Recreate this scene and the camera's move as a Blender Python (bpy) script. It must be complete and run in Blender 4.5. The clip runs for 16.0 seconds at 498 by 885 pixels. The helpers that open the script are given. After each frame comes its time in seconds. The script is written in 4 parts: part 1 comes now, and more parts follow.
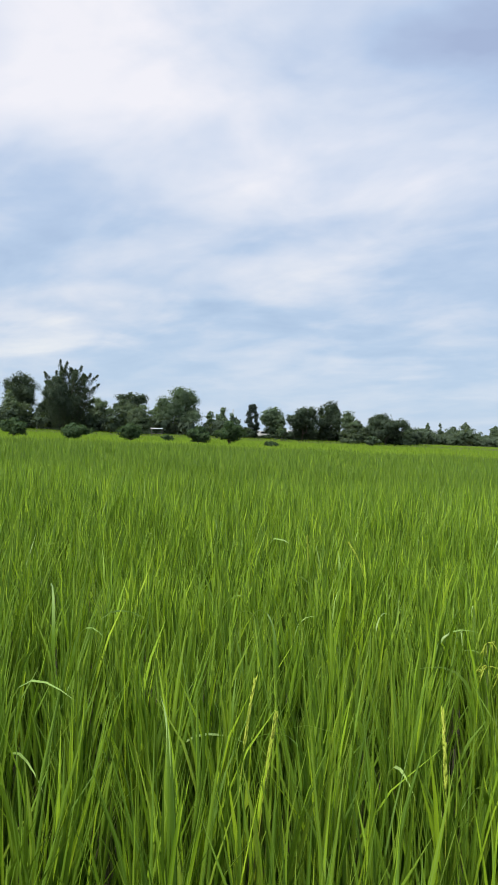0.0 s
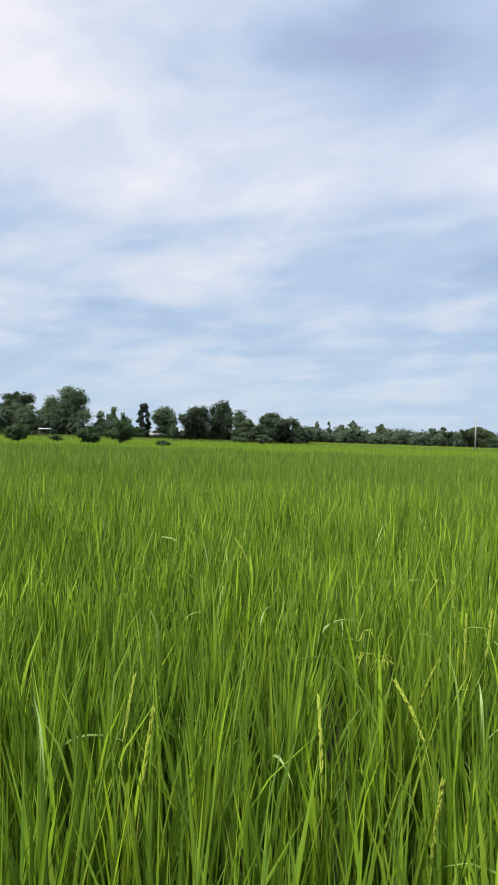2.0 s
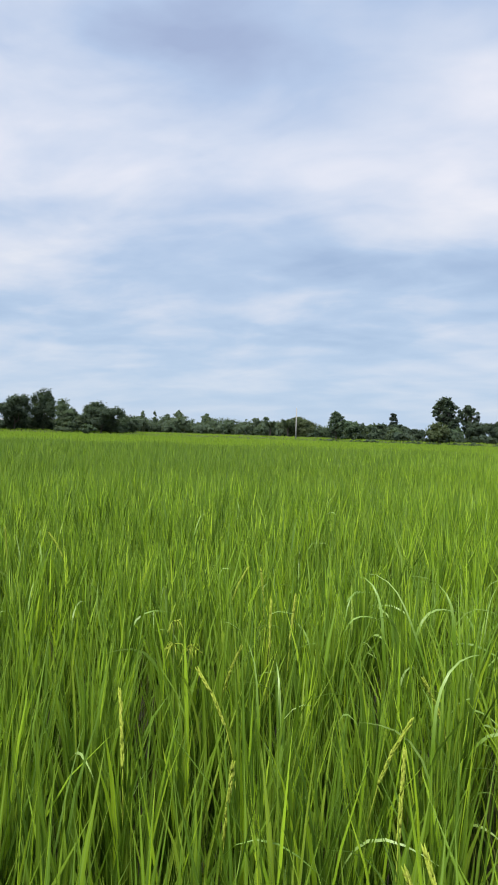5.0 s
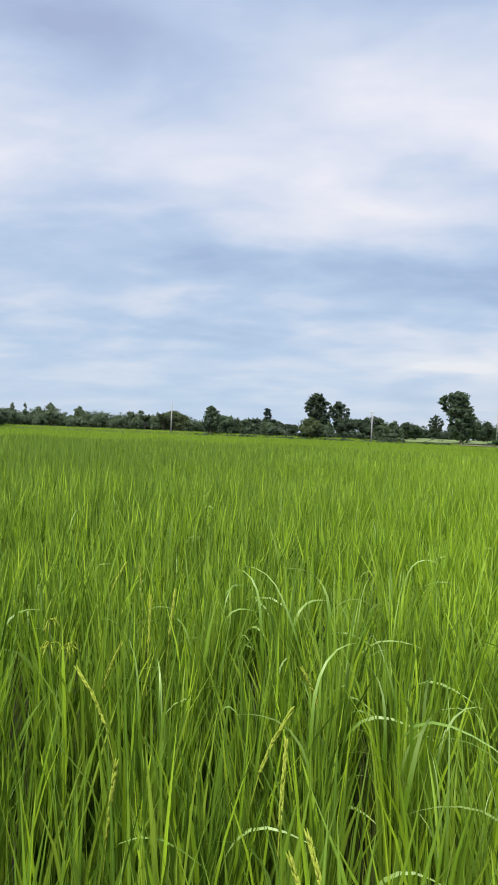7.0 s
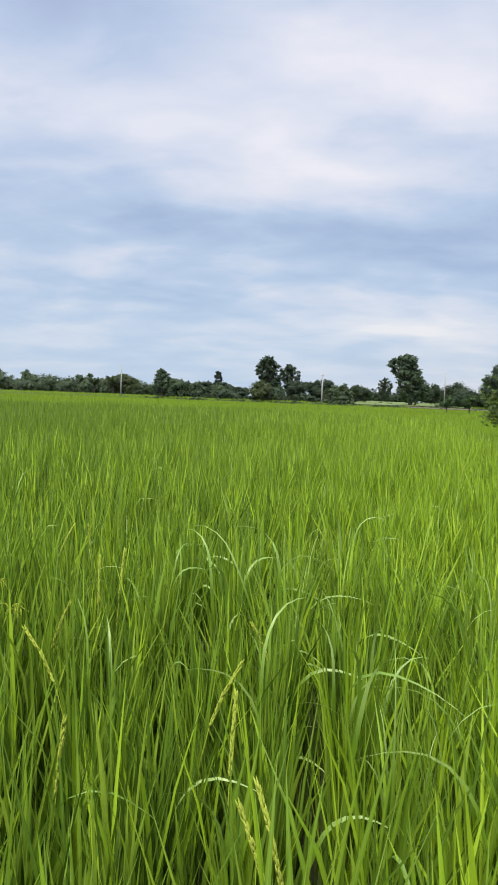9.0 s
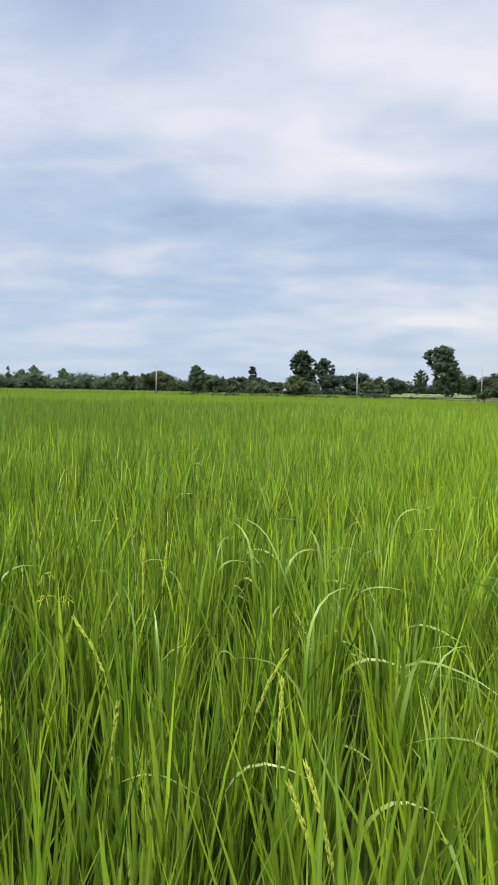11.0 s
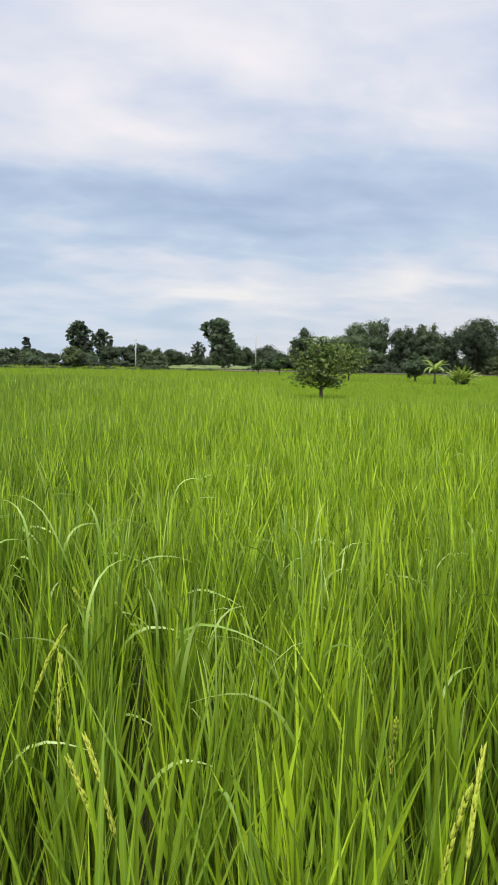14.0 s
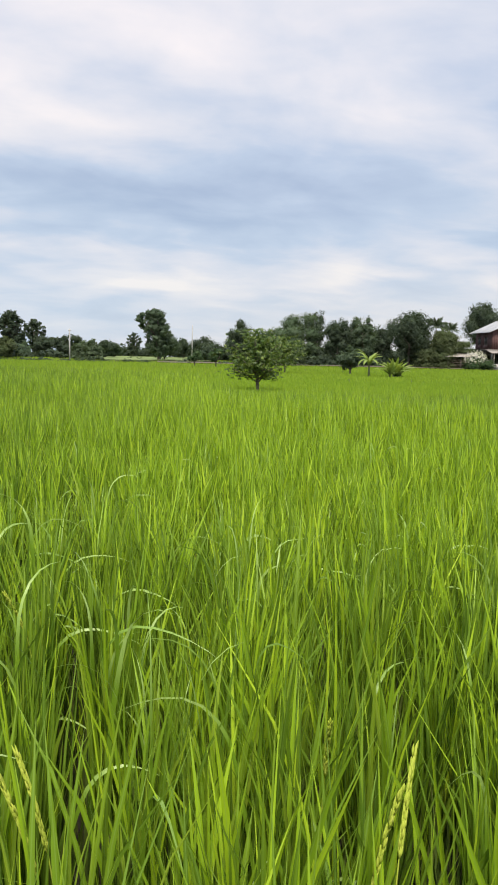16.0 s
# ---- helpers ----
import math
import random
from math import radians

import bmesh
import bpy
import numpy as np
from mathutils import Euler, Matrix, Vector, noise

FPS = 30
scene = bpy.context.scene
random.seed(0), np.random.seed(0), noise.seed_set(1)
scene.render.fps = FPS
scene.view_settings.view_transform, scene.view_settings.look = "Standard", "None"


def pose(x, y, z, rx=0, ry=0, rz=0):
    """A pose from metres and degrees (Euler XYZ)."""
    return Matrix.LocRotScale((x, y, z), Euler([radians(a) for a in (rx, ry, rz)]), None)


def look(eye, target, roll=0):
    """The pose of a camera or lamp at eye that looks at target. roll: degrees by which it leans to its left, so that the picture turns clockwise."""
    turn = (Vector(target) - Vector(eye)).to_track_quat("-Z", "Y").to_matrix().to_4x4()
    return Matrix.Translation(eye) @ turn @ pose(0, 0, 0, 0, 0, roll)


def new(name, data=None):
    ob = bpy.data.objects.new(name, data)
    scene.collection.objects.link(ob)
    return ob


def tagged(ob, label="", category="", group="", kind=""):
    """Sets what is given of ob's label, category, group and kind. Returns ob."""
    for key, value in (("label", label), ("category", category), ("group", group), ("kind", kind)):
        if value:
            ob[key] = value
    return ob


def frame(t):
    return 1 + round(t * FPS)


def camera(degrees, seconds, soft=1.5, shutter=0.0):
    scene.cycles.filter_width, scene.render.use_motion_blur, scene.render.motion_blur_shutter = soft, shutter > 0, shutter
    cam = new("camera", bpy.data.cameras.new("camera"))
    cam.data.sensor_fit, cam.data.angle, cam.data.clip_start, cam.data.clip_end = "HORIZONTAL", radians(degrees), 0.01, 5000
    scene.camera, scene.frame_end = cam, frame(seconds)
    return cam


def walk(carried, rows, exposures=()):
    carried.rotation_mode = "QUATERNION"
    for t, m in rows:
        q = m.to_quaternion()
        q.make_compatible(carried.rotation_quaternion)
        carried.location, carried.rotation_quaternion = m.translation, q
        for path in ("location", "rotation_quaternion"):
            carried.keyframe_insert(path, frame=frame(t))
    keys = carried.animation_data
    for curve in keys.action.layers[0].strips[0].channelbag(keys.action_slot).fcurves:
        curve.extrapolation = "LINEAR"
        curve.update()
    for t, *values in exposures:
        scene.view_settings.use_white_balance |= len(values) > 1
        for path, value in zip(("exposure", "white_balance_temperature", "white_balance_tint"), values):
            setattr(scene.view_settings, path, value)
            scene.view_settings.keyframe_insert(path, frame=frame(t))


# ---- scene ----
cam = camera(35.21, 16.0, 1.8)
# ---------------------------------------------------------------- camera
EYE = 1.56
PATH = (
    (0, -0.061, 0.007, -0.012, 11.65, -0.59, -2.39),
    (0.5, -0.043, 0.009, -0.014, 8.28, -0.31, -2.2),
    (1, -0.037, 0.012, -0.015, 5.91, -0.17, -2.18),
    (1.5, -0.027, 0.01, -0.022, 4.65, -0.21, -2.02),
    (2, -0.025, 0.014, -0.023, 3.79, -0.36, -1.87),
    (2.5, -0.021, 0.019, -0.026, 2.77, -0.48, -1.62),
    (3, -0.013, 0.016, -0.019, 1.34, -0.56, -1.62),
    (3.5, -0.002, 0.012, -0.02, -0.77, -0.58, -1.74),
    (4, 0.01, 0.004, -0.016, -3.45, -0.66, -1.87),
    (4.5, 0.018, -0.001, -0.01, -6.18, -0.71, -1.92),
    (5, 0.031, -0.002, -0.009, -8.86, -0.72, -1.84),
    (5.2, 0.031, -0.002, -0.009, -9.98, -0.74, -1.86),
    (7.3, 0.012, 0.005, -0.009, -19.05, -1.02, -2.34),
    (7.5, 0.012, 0.005, -0.009, -19.73, -1.27, -2.36),
    (8, 0.012, 0.013, -0.015, -20.92, -1.98, -2.24),
    (8.5, 0.02, 0.015, -0.023, -21.48, -2.77, -2.15),
    (9, 0.024, 0.018, -0.027, -21.54, -3.38, -2.14),
    (9.5, 0.023, 0.024, -0.028, -20.92, -3.7, -1.95),
    (9.7, 0.023, 0.024, -0.028, -20.47, -3.72, -1.85),
    (10.75, 0.006, 0.003, -0.03, -18.92, -3.8, -1.2),
    (11.8, -0.011, -0.018, -0.032, -21.26, -3.96, -0.38),
    (12, -0.011, -0.018, -0.032, -22.66, -4, -0.4),
    (12.5, 0.007, -0.036, -0.035, -26.59, -4.32, -0.55),
    (13, 0.001, -0.023, -0.018, -30.21, -4.73, -0.69),
    (13.5, 0.006, -0.023, -0.015, -33.02, -5.19, -0.78),
    (14, 0.008, -0.019, -0.029, -35.01, -5.59, -0.98),
    (14.5, 0.017, -0.021, -0.032, -36.76, -5.89, -1.11),
    (15, 0.013, -0.009, -0.015, -38.23, -6.01, -1.18),
    (15.5, 0.021, -0.015, -0.018, -39.19, -6.05, -1.19),
    (16, 0.018, -0.013, -0.009, -39.62, -6.12, -1.21),
)
walk(cam, [(t, pose(x, y, EYE + z, 90 + pitch, roll, yaw)) for t, x, y, z, yaw, pitch, roll in PATH],
     exposures=((0, -0.03, 6400, 8), (5, -0.05, 6350, 9), (9, -0.05, 6480, 10), (12.5, -0.05, 6600, 10), (16, 0.04, 6900, 11)))

# ---------------------------------------------------------------- sky and sun
SUN_AZ, SUN_EL = 140.0, 54.0          # degrees to the left of +y, degrees up


def node(tree, kind, inputs=()):
    """A shader node; inputs: (socket, value or output socket)."""
    n = tree.nodes.new(kind)
    for k, v in inputs:
        if isinstance(v, bpy.types.NodeSocket):
            tree.links.new(v, n.inputs[k])
        else:
            n.inputs[k].default_value = v
    return n


def maths(tree, op, a, b=0.0, clamp=False):
    n = node(tree, "ShaderNodeMath", ((0, a), (1, b)))
    n.operation, n.use_clamp = op, clamp
    return n.outputs[0]


def blend(tree, fac, a, b, kind="MIX"):
    n = node(tree, "ShaderNodeMixRGB", (("Fac", fac), ("Color1", a), ("Color2", b)))
    n.blend_type = kind
    return n.outputs[0]


def ramp(tree, fac, stops):
    n = node(tree, "ShaderNodeValToRGB", (("Fac", fac),))
    el = n.color_ramp.elements
    while len(el) < len(stops):
        el.new(0.5)
    for e, (p, c) in zip(el, stops):
        e.position, e.color = p, (*c, 1)
    return n.outputs[0]


world = bpy.data.worlds.new("cloudy_sky")
scene.world = world
world.use_nodes = True
wt = world.node_tree
wt.nodes.clear()
way = node(wt, "ShaderNodeTexCoord").outputs["Generated"]
axes = node(wt, "ShaderNodeSeparateXYZ", ((0, way),))
deg = 180 / math.pi
azim = maths(wt, "MULTIPLY", maths(wt, "ARCTAN2", maths(wt, "MULTIPLY", axes.outputs[0], -1.0), axes.outputs[1]), deg)
elev = maths(wt, "MULTIPLY", maths(wt, "ARCSINE", axes.outputs[2]), deg)
# cloud sheet seen in perspective: the layer's own plane coordinates
rise = maths(wt, "ADD", maths(wt, "MAXIMUM", axes.outputs[2], 0.0), 0.22)
flat = node(wt, "ShaderNodeCombineXYZ", ((0, maths(wt, "DIVIDE", axes.outputs[0], rise)),
                                        (1, maths(wt, "DIVIDE", axes.outputs[1], rise)), (2, 0.0))).outputs[0]
turned = node(wt, "ShaderNodeMapping", (("Vector", flat), ("Rotation", (0, 0, radians(-24))), ("Scale", (0.8, 1.7, 1)))).outputs[0]
streak = node(wt, "ShaderNodeTexNoise", (("Vector", turned), ("Scale", 1.15), ("Detail", 5.0), ("Roughness", 0.48), ("Distortion", 0.3))).outputs[0]
billow = node(wt, "ShaderNodeTexNoise", (("Vector", flat), ("Scale", 1.7), ("Detail", 6.0), ("Roughness", 0.54), ("Distortion", 0.3))).outputs[0]
wob_a = maths(wt, "MULTIPLY", maths(wt, "SUBTRACT", billow, 0.5), 16.0)
wob_e = maths(wt, "MULTIPLY", maths(wt, "SUBTRACT", streak, 0.5), 9.0)
azim_w, elev_w = maths(wt, "ADD", azim, wob_a), maths(wt, "ADD", elev, wob_e)


def bank(total, az, el, wide, tall, amount):
    """One cloud bank (amount > 0) or thin place: azimuth, elevation and half sizes in degrees."""
    a = maths(wt, "DIVIDE", maths(wt, "SUBTRACT", azim_w, az), wide)
    e = maths(wt, "DIVIDE", maths(wt, "SUBTRACT", elev_w, el), tall)
    r = maths(wt, "ADD", maths(wt, "MULTIPLY", a, a), maths(wt, "MULTIPLY", e, e))
    return maths(wt, "ADD", total, maths(wt, "MULTIPLY", maths(wt, "EXPONENT", maths(wt, "MULTIPLY", r, -1.0)), amount))


cover = maths(wt, "ADD", maths(wt, "MULTIPLY", maths(wt, "SUBTRACT", streak, 0.5), 0.6),
              maths(wt, "MULTIPLY", maths(wt, "SUBTRACT", billow, 0.5), 1.0))
drawn = node(wt, "ShaderNodeMapping", (("Vector", node(wt, "ShaderNodeMapping", (("Vector", flat), ("Rotation", (0, 0, radians(32))))).outputs[0]),
                                       ("Scale", (0.75, 1.2, 1)))).outputs[0]
ripple = node(wt, "ShaderNodeTexNoise", (("Vector", drawn), ("Scale", 4.0), ("Detail", 4.0), ("Roughness", 0.48), ("Distortion", 0.35))).outputs[0]
cover = maths(wt, "ADD", cover, maths(wt, "MULTIPLY", maths(wt, "SUBTRACT", ripple, 0.5), 0.8))
cover = maths(wt, "ADD", cover, 0.5)
for b in ((25, 28, 10, 7, .6), (16, 21, 10, 4.5, .24), (5, 17, 9, 3.5, .10), (-5, 26, 7, 4, -.36), (-3, 13, 8, 5, -.12), (27, 16.5, 7, 2.5, -.22),
          (29, 12, 8, 1.8, -.24), (13, 10, 9, 1.3, .16), (5, 7.6, 9, 1.0, -.20), (1, 6, 6, .7, .14), (27, 6.6, 5, .8, .34)):
    cover = bank(cover, *b)
for b in ((-10, 27, 8, 3, -.22), (-21, 20, 9, 4.5, .26), (-27, 30, 9, 3, -.25), (-16, 7.4, 8, 1.2, -.30), (-25, 10.6, 11, 1.6, -.30),
          (-38, 21, 12, 5, .2), (-30.5, 6.4, 4.5, .7, .26), (-45, 11.5, 9, 2.6, -.34), (-46, 6.1, 6, .8, .26), (-58, 20, 6, 3, -.15)):
    cover = bank(cover, *b)
thin = ramp(wt, cover, ((0.02, (0.435, 0.575, 0.80)), (0.36, (0.565, 0.70, 0.905)), (0.62, (0.77, 0.83, 0.96)), (1.0, (1.03, 1.01, 1.02))))
thick = ramp(wt, cover, ((0.0, (0.46, 0.55, 0.78)), (0.3, (0.57, 0.69, 0.92)), (0.6, (0.78, 0.845, 1.0)), (1.0, (1.06, 1.03, 1.09))))
cloud = blend(wt, maths(wt, "DIVIDE", maths(wt, "SUBTRACT", elev_w, 8.0), 12.0, clamp=True), thin, thick)
low = maths(wt, "SUBTRACT", 1.0, maths(wt, "DIVIDE", maths(wt, "ABSOLUTE", elev), 8.0), clamp=True)
warm_side = maths(wt, "DIVIDE", maths(wt, "SUBTRACT", -24.0, azim), 22.0, clamp=True)
rim = blend(wt, warm_side, (0.59, 0.74, 0.93, 1), (0.85, 0.86, 0.90, 1))
haze = blend(wt, maths(wt, "MULTIPLY", low, 0.7), cloud, rim)
clear = node(wt, "ShaderNodeTexSky")
clear.sky_type, clear.sun_disc, clear.sun_elevation, clear.sun_rotation = "NISHITA", False, radians(SUN_EL), radians(-SUN_AZ)
dim = blend(wt, 1.0, clear.outputs[0], (0.06, 0.06, 0.06, 1), "MULTIPLY")
sky = blend(wt, 0.15, haze, dim)
back = node(wt, "ShaderNodeBackground", (("Color", sky), ("Strength", 1.0)))
node(wt, "ShaderNodeOutputWorld", (("Surface", back.outputs[0]),))

lamp = new("sun", bpy.data.lights.new("sun", "SUN"))
lamp.data.energy, lamp.data.angle, lamp.data.color = 4.5, radians(18), (1.0, 0.95, 0.86)
lamp.matrix_world = look((-math.sin(radians(SUN_AZ)) * math.cos(radians(SUN_EL)), math.cos(radians(SUN_AZ)) * math.cos(radians(SUN_EL)),
                          math.sin(radians(SUN_EL))), (0, 0, 0))


# ---------------------------------------------------------------- materials
def material(name):
    m = bpy.data.materials.new(name)
    m.use_nodes = True
    t = m.node_tree
    t.nodes.clear()
    return m, t, node(t, "ShaderNodeOutputMaterial")


def leaf_material(name, stops, through_light=0.35, rough=0.7, gloss=0.12, patch=0.0, patch_scale=0.25, rib_and_shade=False, patch_tint=(0.6, 0.75, 0.5), shaft=None):
    """Leaves: colour by the piece, paler and darker patches over metres, some light through the blade."""
    m, t, out = material(name)
    geo = node(t, "ShaderNodeNewGeometry")
    pos = geo.outputs["Position"]
    big = node(t, "ShaderNodeTexNoise", (("Vector", pos), ("Scale", patch_scale), ("Detail", 4.0))).outputs[0]
    fac = maths(t, "ADD", maths(t, "MULTIPLY", geo.outputs["Random Per Island"], 0.75), maths(t, "MULTIPLY", big, 0.25))
    col = ramp(t, fac, stops)
    if patch:
        p = maths(t, "MULTIPLY", maths(t, "SUBTRACT", big, 0.42), 4.0, clamp=True)
        tinted = blend(t, 1.0, col, (*patch_tint, 1), "MULTIPLY")
        col = blend(t, maths(t, "MULTIPLY", p, patch), col, tinted)
    if rib_and_shade:
        uv = node(t, "ShaderNodeSeparateXYZ", ((0, node(t, "ShaderNodeUVMap").outputs[0]),))
        # the crop's inner shade is painted in: blades darken to the base, tips pale
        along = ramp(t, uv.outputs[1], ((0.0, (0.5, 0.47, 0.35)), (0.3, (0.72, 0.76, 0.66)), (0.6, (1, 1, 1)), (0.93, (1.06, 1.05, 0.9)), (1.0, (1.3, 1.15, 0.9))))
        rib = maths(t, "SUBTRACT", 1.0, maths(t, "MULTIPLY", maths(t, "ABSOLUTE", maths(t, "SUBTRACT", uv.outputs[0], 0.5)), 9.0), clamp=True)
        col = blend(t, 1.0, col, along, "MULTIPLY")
        col = blend(t, maths(t, "MULTIPLY", rib, 0.35), col, (0.24, 0.36, 0.10, 1))
    if shaft:       # the upright part below the bend shows its green face
        v = node(t, "ShaderNodeSeparateXYZ", ((0, node(t, "ShaderNodeUVMap").outputs[0]),)).outputs[1]
        col = blend(t, maths(t, "MULTIPLY", maths(t, "SUBTRACT", v, 0.6), 6.0, clamp=True), (*shaft, 1), col)
    skin = node(t, "ShaderNodeBsdfPrincipled", (("Base Color", col), ("Roughness", rough), ("Specular IOR Level", gloss)))
    warm = blend(t, 1.0, col, (1.35, 1.3, 0.5, 1), "MULTIPLY")
    glow = node(t, "ShaderNodeBsdfTranslucent", (("Color", warm),))
    mix = node(t, "ShaderNodeMixShader", (("Fac", through_light), (1, skin.outputs[0]), (2, glow.outputs[0])))
    t.links.new(mix.outputs[0], out.inputs[0])
    return m


def plain_material(name, colours, scale=4.0, rough=0.8, metal=0.0, bump=0.2, stretch=(1, 1, 1), fine=30.0):
    """A worn surface: colour noise at two scales and fine relief."""
    m, t, out = material(name)
    co = node(t, "ShaderNodeTexCoord").outputs["Object"]
    co = node(t, "ShaderNodeMapping", (("Vector", co), ("Scale", stretch))).outputs[0]
    a = node(t, "ShaderNodeTexNoise", (("Vector", co), ("Scale", scale), ("Detail", 6.0))).outputs[0]
    b = node(t, "ShaderNodeTexNoise", (("Vector", co), ("Scale", scale * fine / 4), ("Detail", 3.0))).outputs[0]
    fac = maths(t, "ADD", maths(t, "MULTIPLY", a, 0.7), maths(t, "MULTIPLY", b, 0.3))
    n = len(colours) - 1
    col = ramp(t, fac, [(0.3 + 0.4 * i / max(n, 1), c) for i, c in enumerate(colours)])
    bm_ = node(t, "ShaderNodeBump", (("Strength", bump), ("Distance", 0.02), ("Height", b)))
    skin = node(t, "ShaderNodeBsdfPrincipled", (("Base Color", col), ("Roughness", rough), ("Metallic", metal), ("Normal", bm_.outputs[0])))
    t.links.new(skin.outputs[0], out.inputs[0])
    return m


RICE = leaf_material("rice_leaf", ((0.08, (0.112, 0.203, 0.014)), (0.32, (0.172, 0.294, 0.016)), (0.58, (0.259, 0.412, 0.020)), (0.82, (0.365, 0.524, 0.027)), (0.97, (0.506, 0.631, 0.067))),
                     0.16, 0.42, 0.33, patch=0.4, patch_scale=0.16, rib_and_shade=True, patch_tint=(0.78, 0.88, 0.8))
RICE_UNDER = leaf_material("rice_leaf_underside", ((0.0, (0.20, 0.35, 0.06)), (0.5, (0.31, 0.46, 0.12)), (1.0, (0.38, 0.53, 0.17))), 0.2, 0.4, 0.35, shaft=(0.15, 0.27, 0.02))
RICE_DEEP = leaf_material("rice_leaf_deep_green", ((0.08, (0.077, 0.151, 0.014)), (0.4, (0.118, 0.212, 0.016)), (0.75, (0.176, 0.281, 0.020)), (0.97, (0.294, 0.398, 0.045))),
                          0.14, 0.45, 0.27, patch=0.5, patch_scale=0.12, rib_and_shade=True, patch_tint=(0.82, 0.9, 0.85))
# stem colour is darkened to carry the shade between the leaves
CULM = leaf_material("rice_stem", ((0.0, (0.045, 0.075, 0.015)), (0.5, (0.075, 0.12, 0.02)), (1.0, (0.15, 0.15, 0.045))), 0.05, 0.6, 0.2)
YOUNG_RICE = leaf_material("young_rice_leaf", ((0.0, (0.174, 0.302, 0.031)), (0.5, (0.248, 0.391, 0.036)), (1.0, (0.330, 0.462, 0.049))), 0.40, 0.5, 0.3,
                           patch=0.6, patch_scale=0.06, patch_tint=(0.72, 0.8, 0.7))
# tree-line greens are lifted and greyed towards blue in place of haze
LEAVES = {
    "dark": leaf_material("dark_leaves", ((0.0, (0.063, 0.091, 0.066)), (0.5, (0.069, 0.097, 0.069)), (1.0, (0.090, 0.119, 0.076))), 0.34, patch=0.4, patch_scale=0.5),
    "mid": leaf_material("mid_leaves", ((0.0, (0.085, 0.127, 0.090)), (0.5, (0.092, 0.133, 0.087)), (1.0, (0.126, 0.166, 0.104))), 0.34, patch=0.4, patch_scale=0.5),
    "fresh": leaf_material("fresh_leaves", ((0.0, (0.105, 0.164, 0.103)), (0.5, (0.114, 0.164, 0.103)), (1.0, (0.149, 0.195, 0.127))), 0.34, patch=0.4, patch_scale=0.5),
    "pale": leaf_material("pale_leaves", ((0.0, (0.114, 0.166, 0.109)), (0.5, (0.121, 0.164, 0.102)), (1.0, (0.144, 0.185, 0.120))), 0.34, patch=0.4, patch_scale=0.5),
    "olive": leaf_material("olive_leaves", ((0.0, (0.095, 0.132, 0.068)), (0.5, (0.107, 0.135, 0.070)), (1.0, (0.129, 0.155, 0.082))), 0.34, patch=0.4, patch_scale=0.5),
    "bamboo": leaf_material("bamboo_leaves", ((0.0, (0.064, 0.099, 0.074)), (0.5, (0.071, 0.100, 0.071)), (1.0, (0.101, 0.129, 0.090))), 0.34, patch=0.4, patch_scale=0.4),
    "conifer": leaf_material("conifer_leaves", ((0.0, (0.034, 0.050, 0.046)), (0.6, (0.043, 0.061, 0.049)), (1.0, (0.072, 0.093, 0.074))), 0.3, patch=0.3),
    "shrub": leaf_material("shrub_leaves", ((0.0, (0.059, 0.106, 0.053)), (0.5, (0.061, 0.107, 0.049)), (1.0, (0.095, 0.132, 0.065))), 0.34, patch=0.3, patch_scale=1.5),
    # haze over the distant wood is put into this paler, greyer colour
    "far": leaf_material("far_hazy_leaves", ((0.0, (0.115, 0.167, 0.112)), (0.5, (0.109, 0.146, 0.101)), (1.0, (0.120, 0.153, 0.104))), 0.34, patch=0.5, patch_scale=0.08),
    "near": leaf_material("broad_leaves", ((0.0, (0.054, 0.108, 0.025)), (0.45, (0.084, 0.144, 0.030)), (0.78, (0.168, 0.240, 0.054)), (0.95, (0.384, 0.432, 0.144))), 0.3, 0.4, 0.5, patch=0.34, patch_scale=2.0),
    "palm": leaf_material("palm_leaves", ((0.0, (0.071, 0.109, 0.067)), (1.0, (0.122, 0.162, 0.096))), 0.2),
    "banana": leaf_material("banana_leaves", ((0.0, (0.20, 0.29, 0.08)), (0.6, (0.28, 0.37, 0.11)), (1.0, (0.42, 0.48, 0.21))), 0.3, patch=0.5, patch_scale=3.0),
}
BARK = plain_material("bark", ((0.05, 0.04, 0.03), (0.10, 0.085, 0.065), (0.17, 0.15, 0.12)), 3.0, 0.9, bump=0.6, stretch=(1, 1, 0.25))
CONCRETE = plain_material("pole_concrete", ((0.28, 0.28, 0.27), (0.39, 0.39, 0.38), (0.49, 0.49, 0.47)), 2.0, 0.85)
SOIL = plain_material("field_soil", ((0.035, 0.03, 0.018), (0.06, 0.052, 0.03), (0.05, 0.075, 0.022)), 0.6, 0.9, bump=0.6, fine=40)
LATERITE = plain_material("dirt_track", ((0.11, 0.085, 0.06), (0.17, 0.135, 0.10), (0.068, 0.085, 0.034)), 0.3, 0.95, bump=0.4)
STUBBLE = plain_material("dry_meadow", ((0.12, 0.19, 0.05), (0.20, 0.26, 0.085), (0.13, 0.21, 0.05)), 0.15, 0.95, bump=0.4)
TIN = plain_material("roof_tin", ((0.42, 0.43, 0.44), (0.52, 0.53, 0.54), (0.60, 0.60, 0.60)), 0.6, 0.5, 0.35, 0.1)
OLD_TIN = plain_material("rusty_tin", ((0.22, 0.18, 0.15), (0.36, 0.33, 0.30), (0.270, 0.264, 0.252)), 0.8, 0.6, 0.2, 0.2)
RED_WOOD = plain_material("red_stained_boards", ((0.075, 0.036, 0.034), (0.11, 0.055, 0.052), (0.15, 0.08, 0.075)), 1.2, 0.75, bump=0.3, stretch=(1, 1, 0.2))
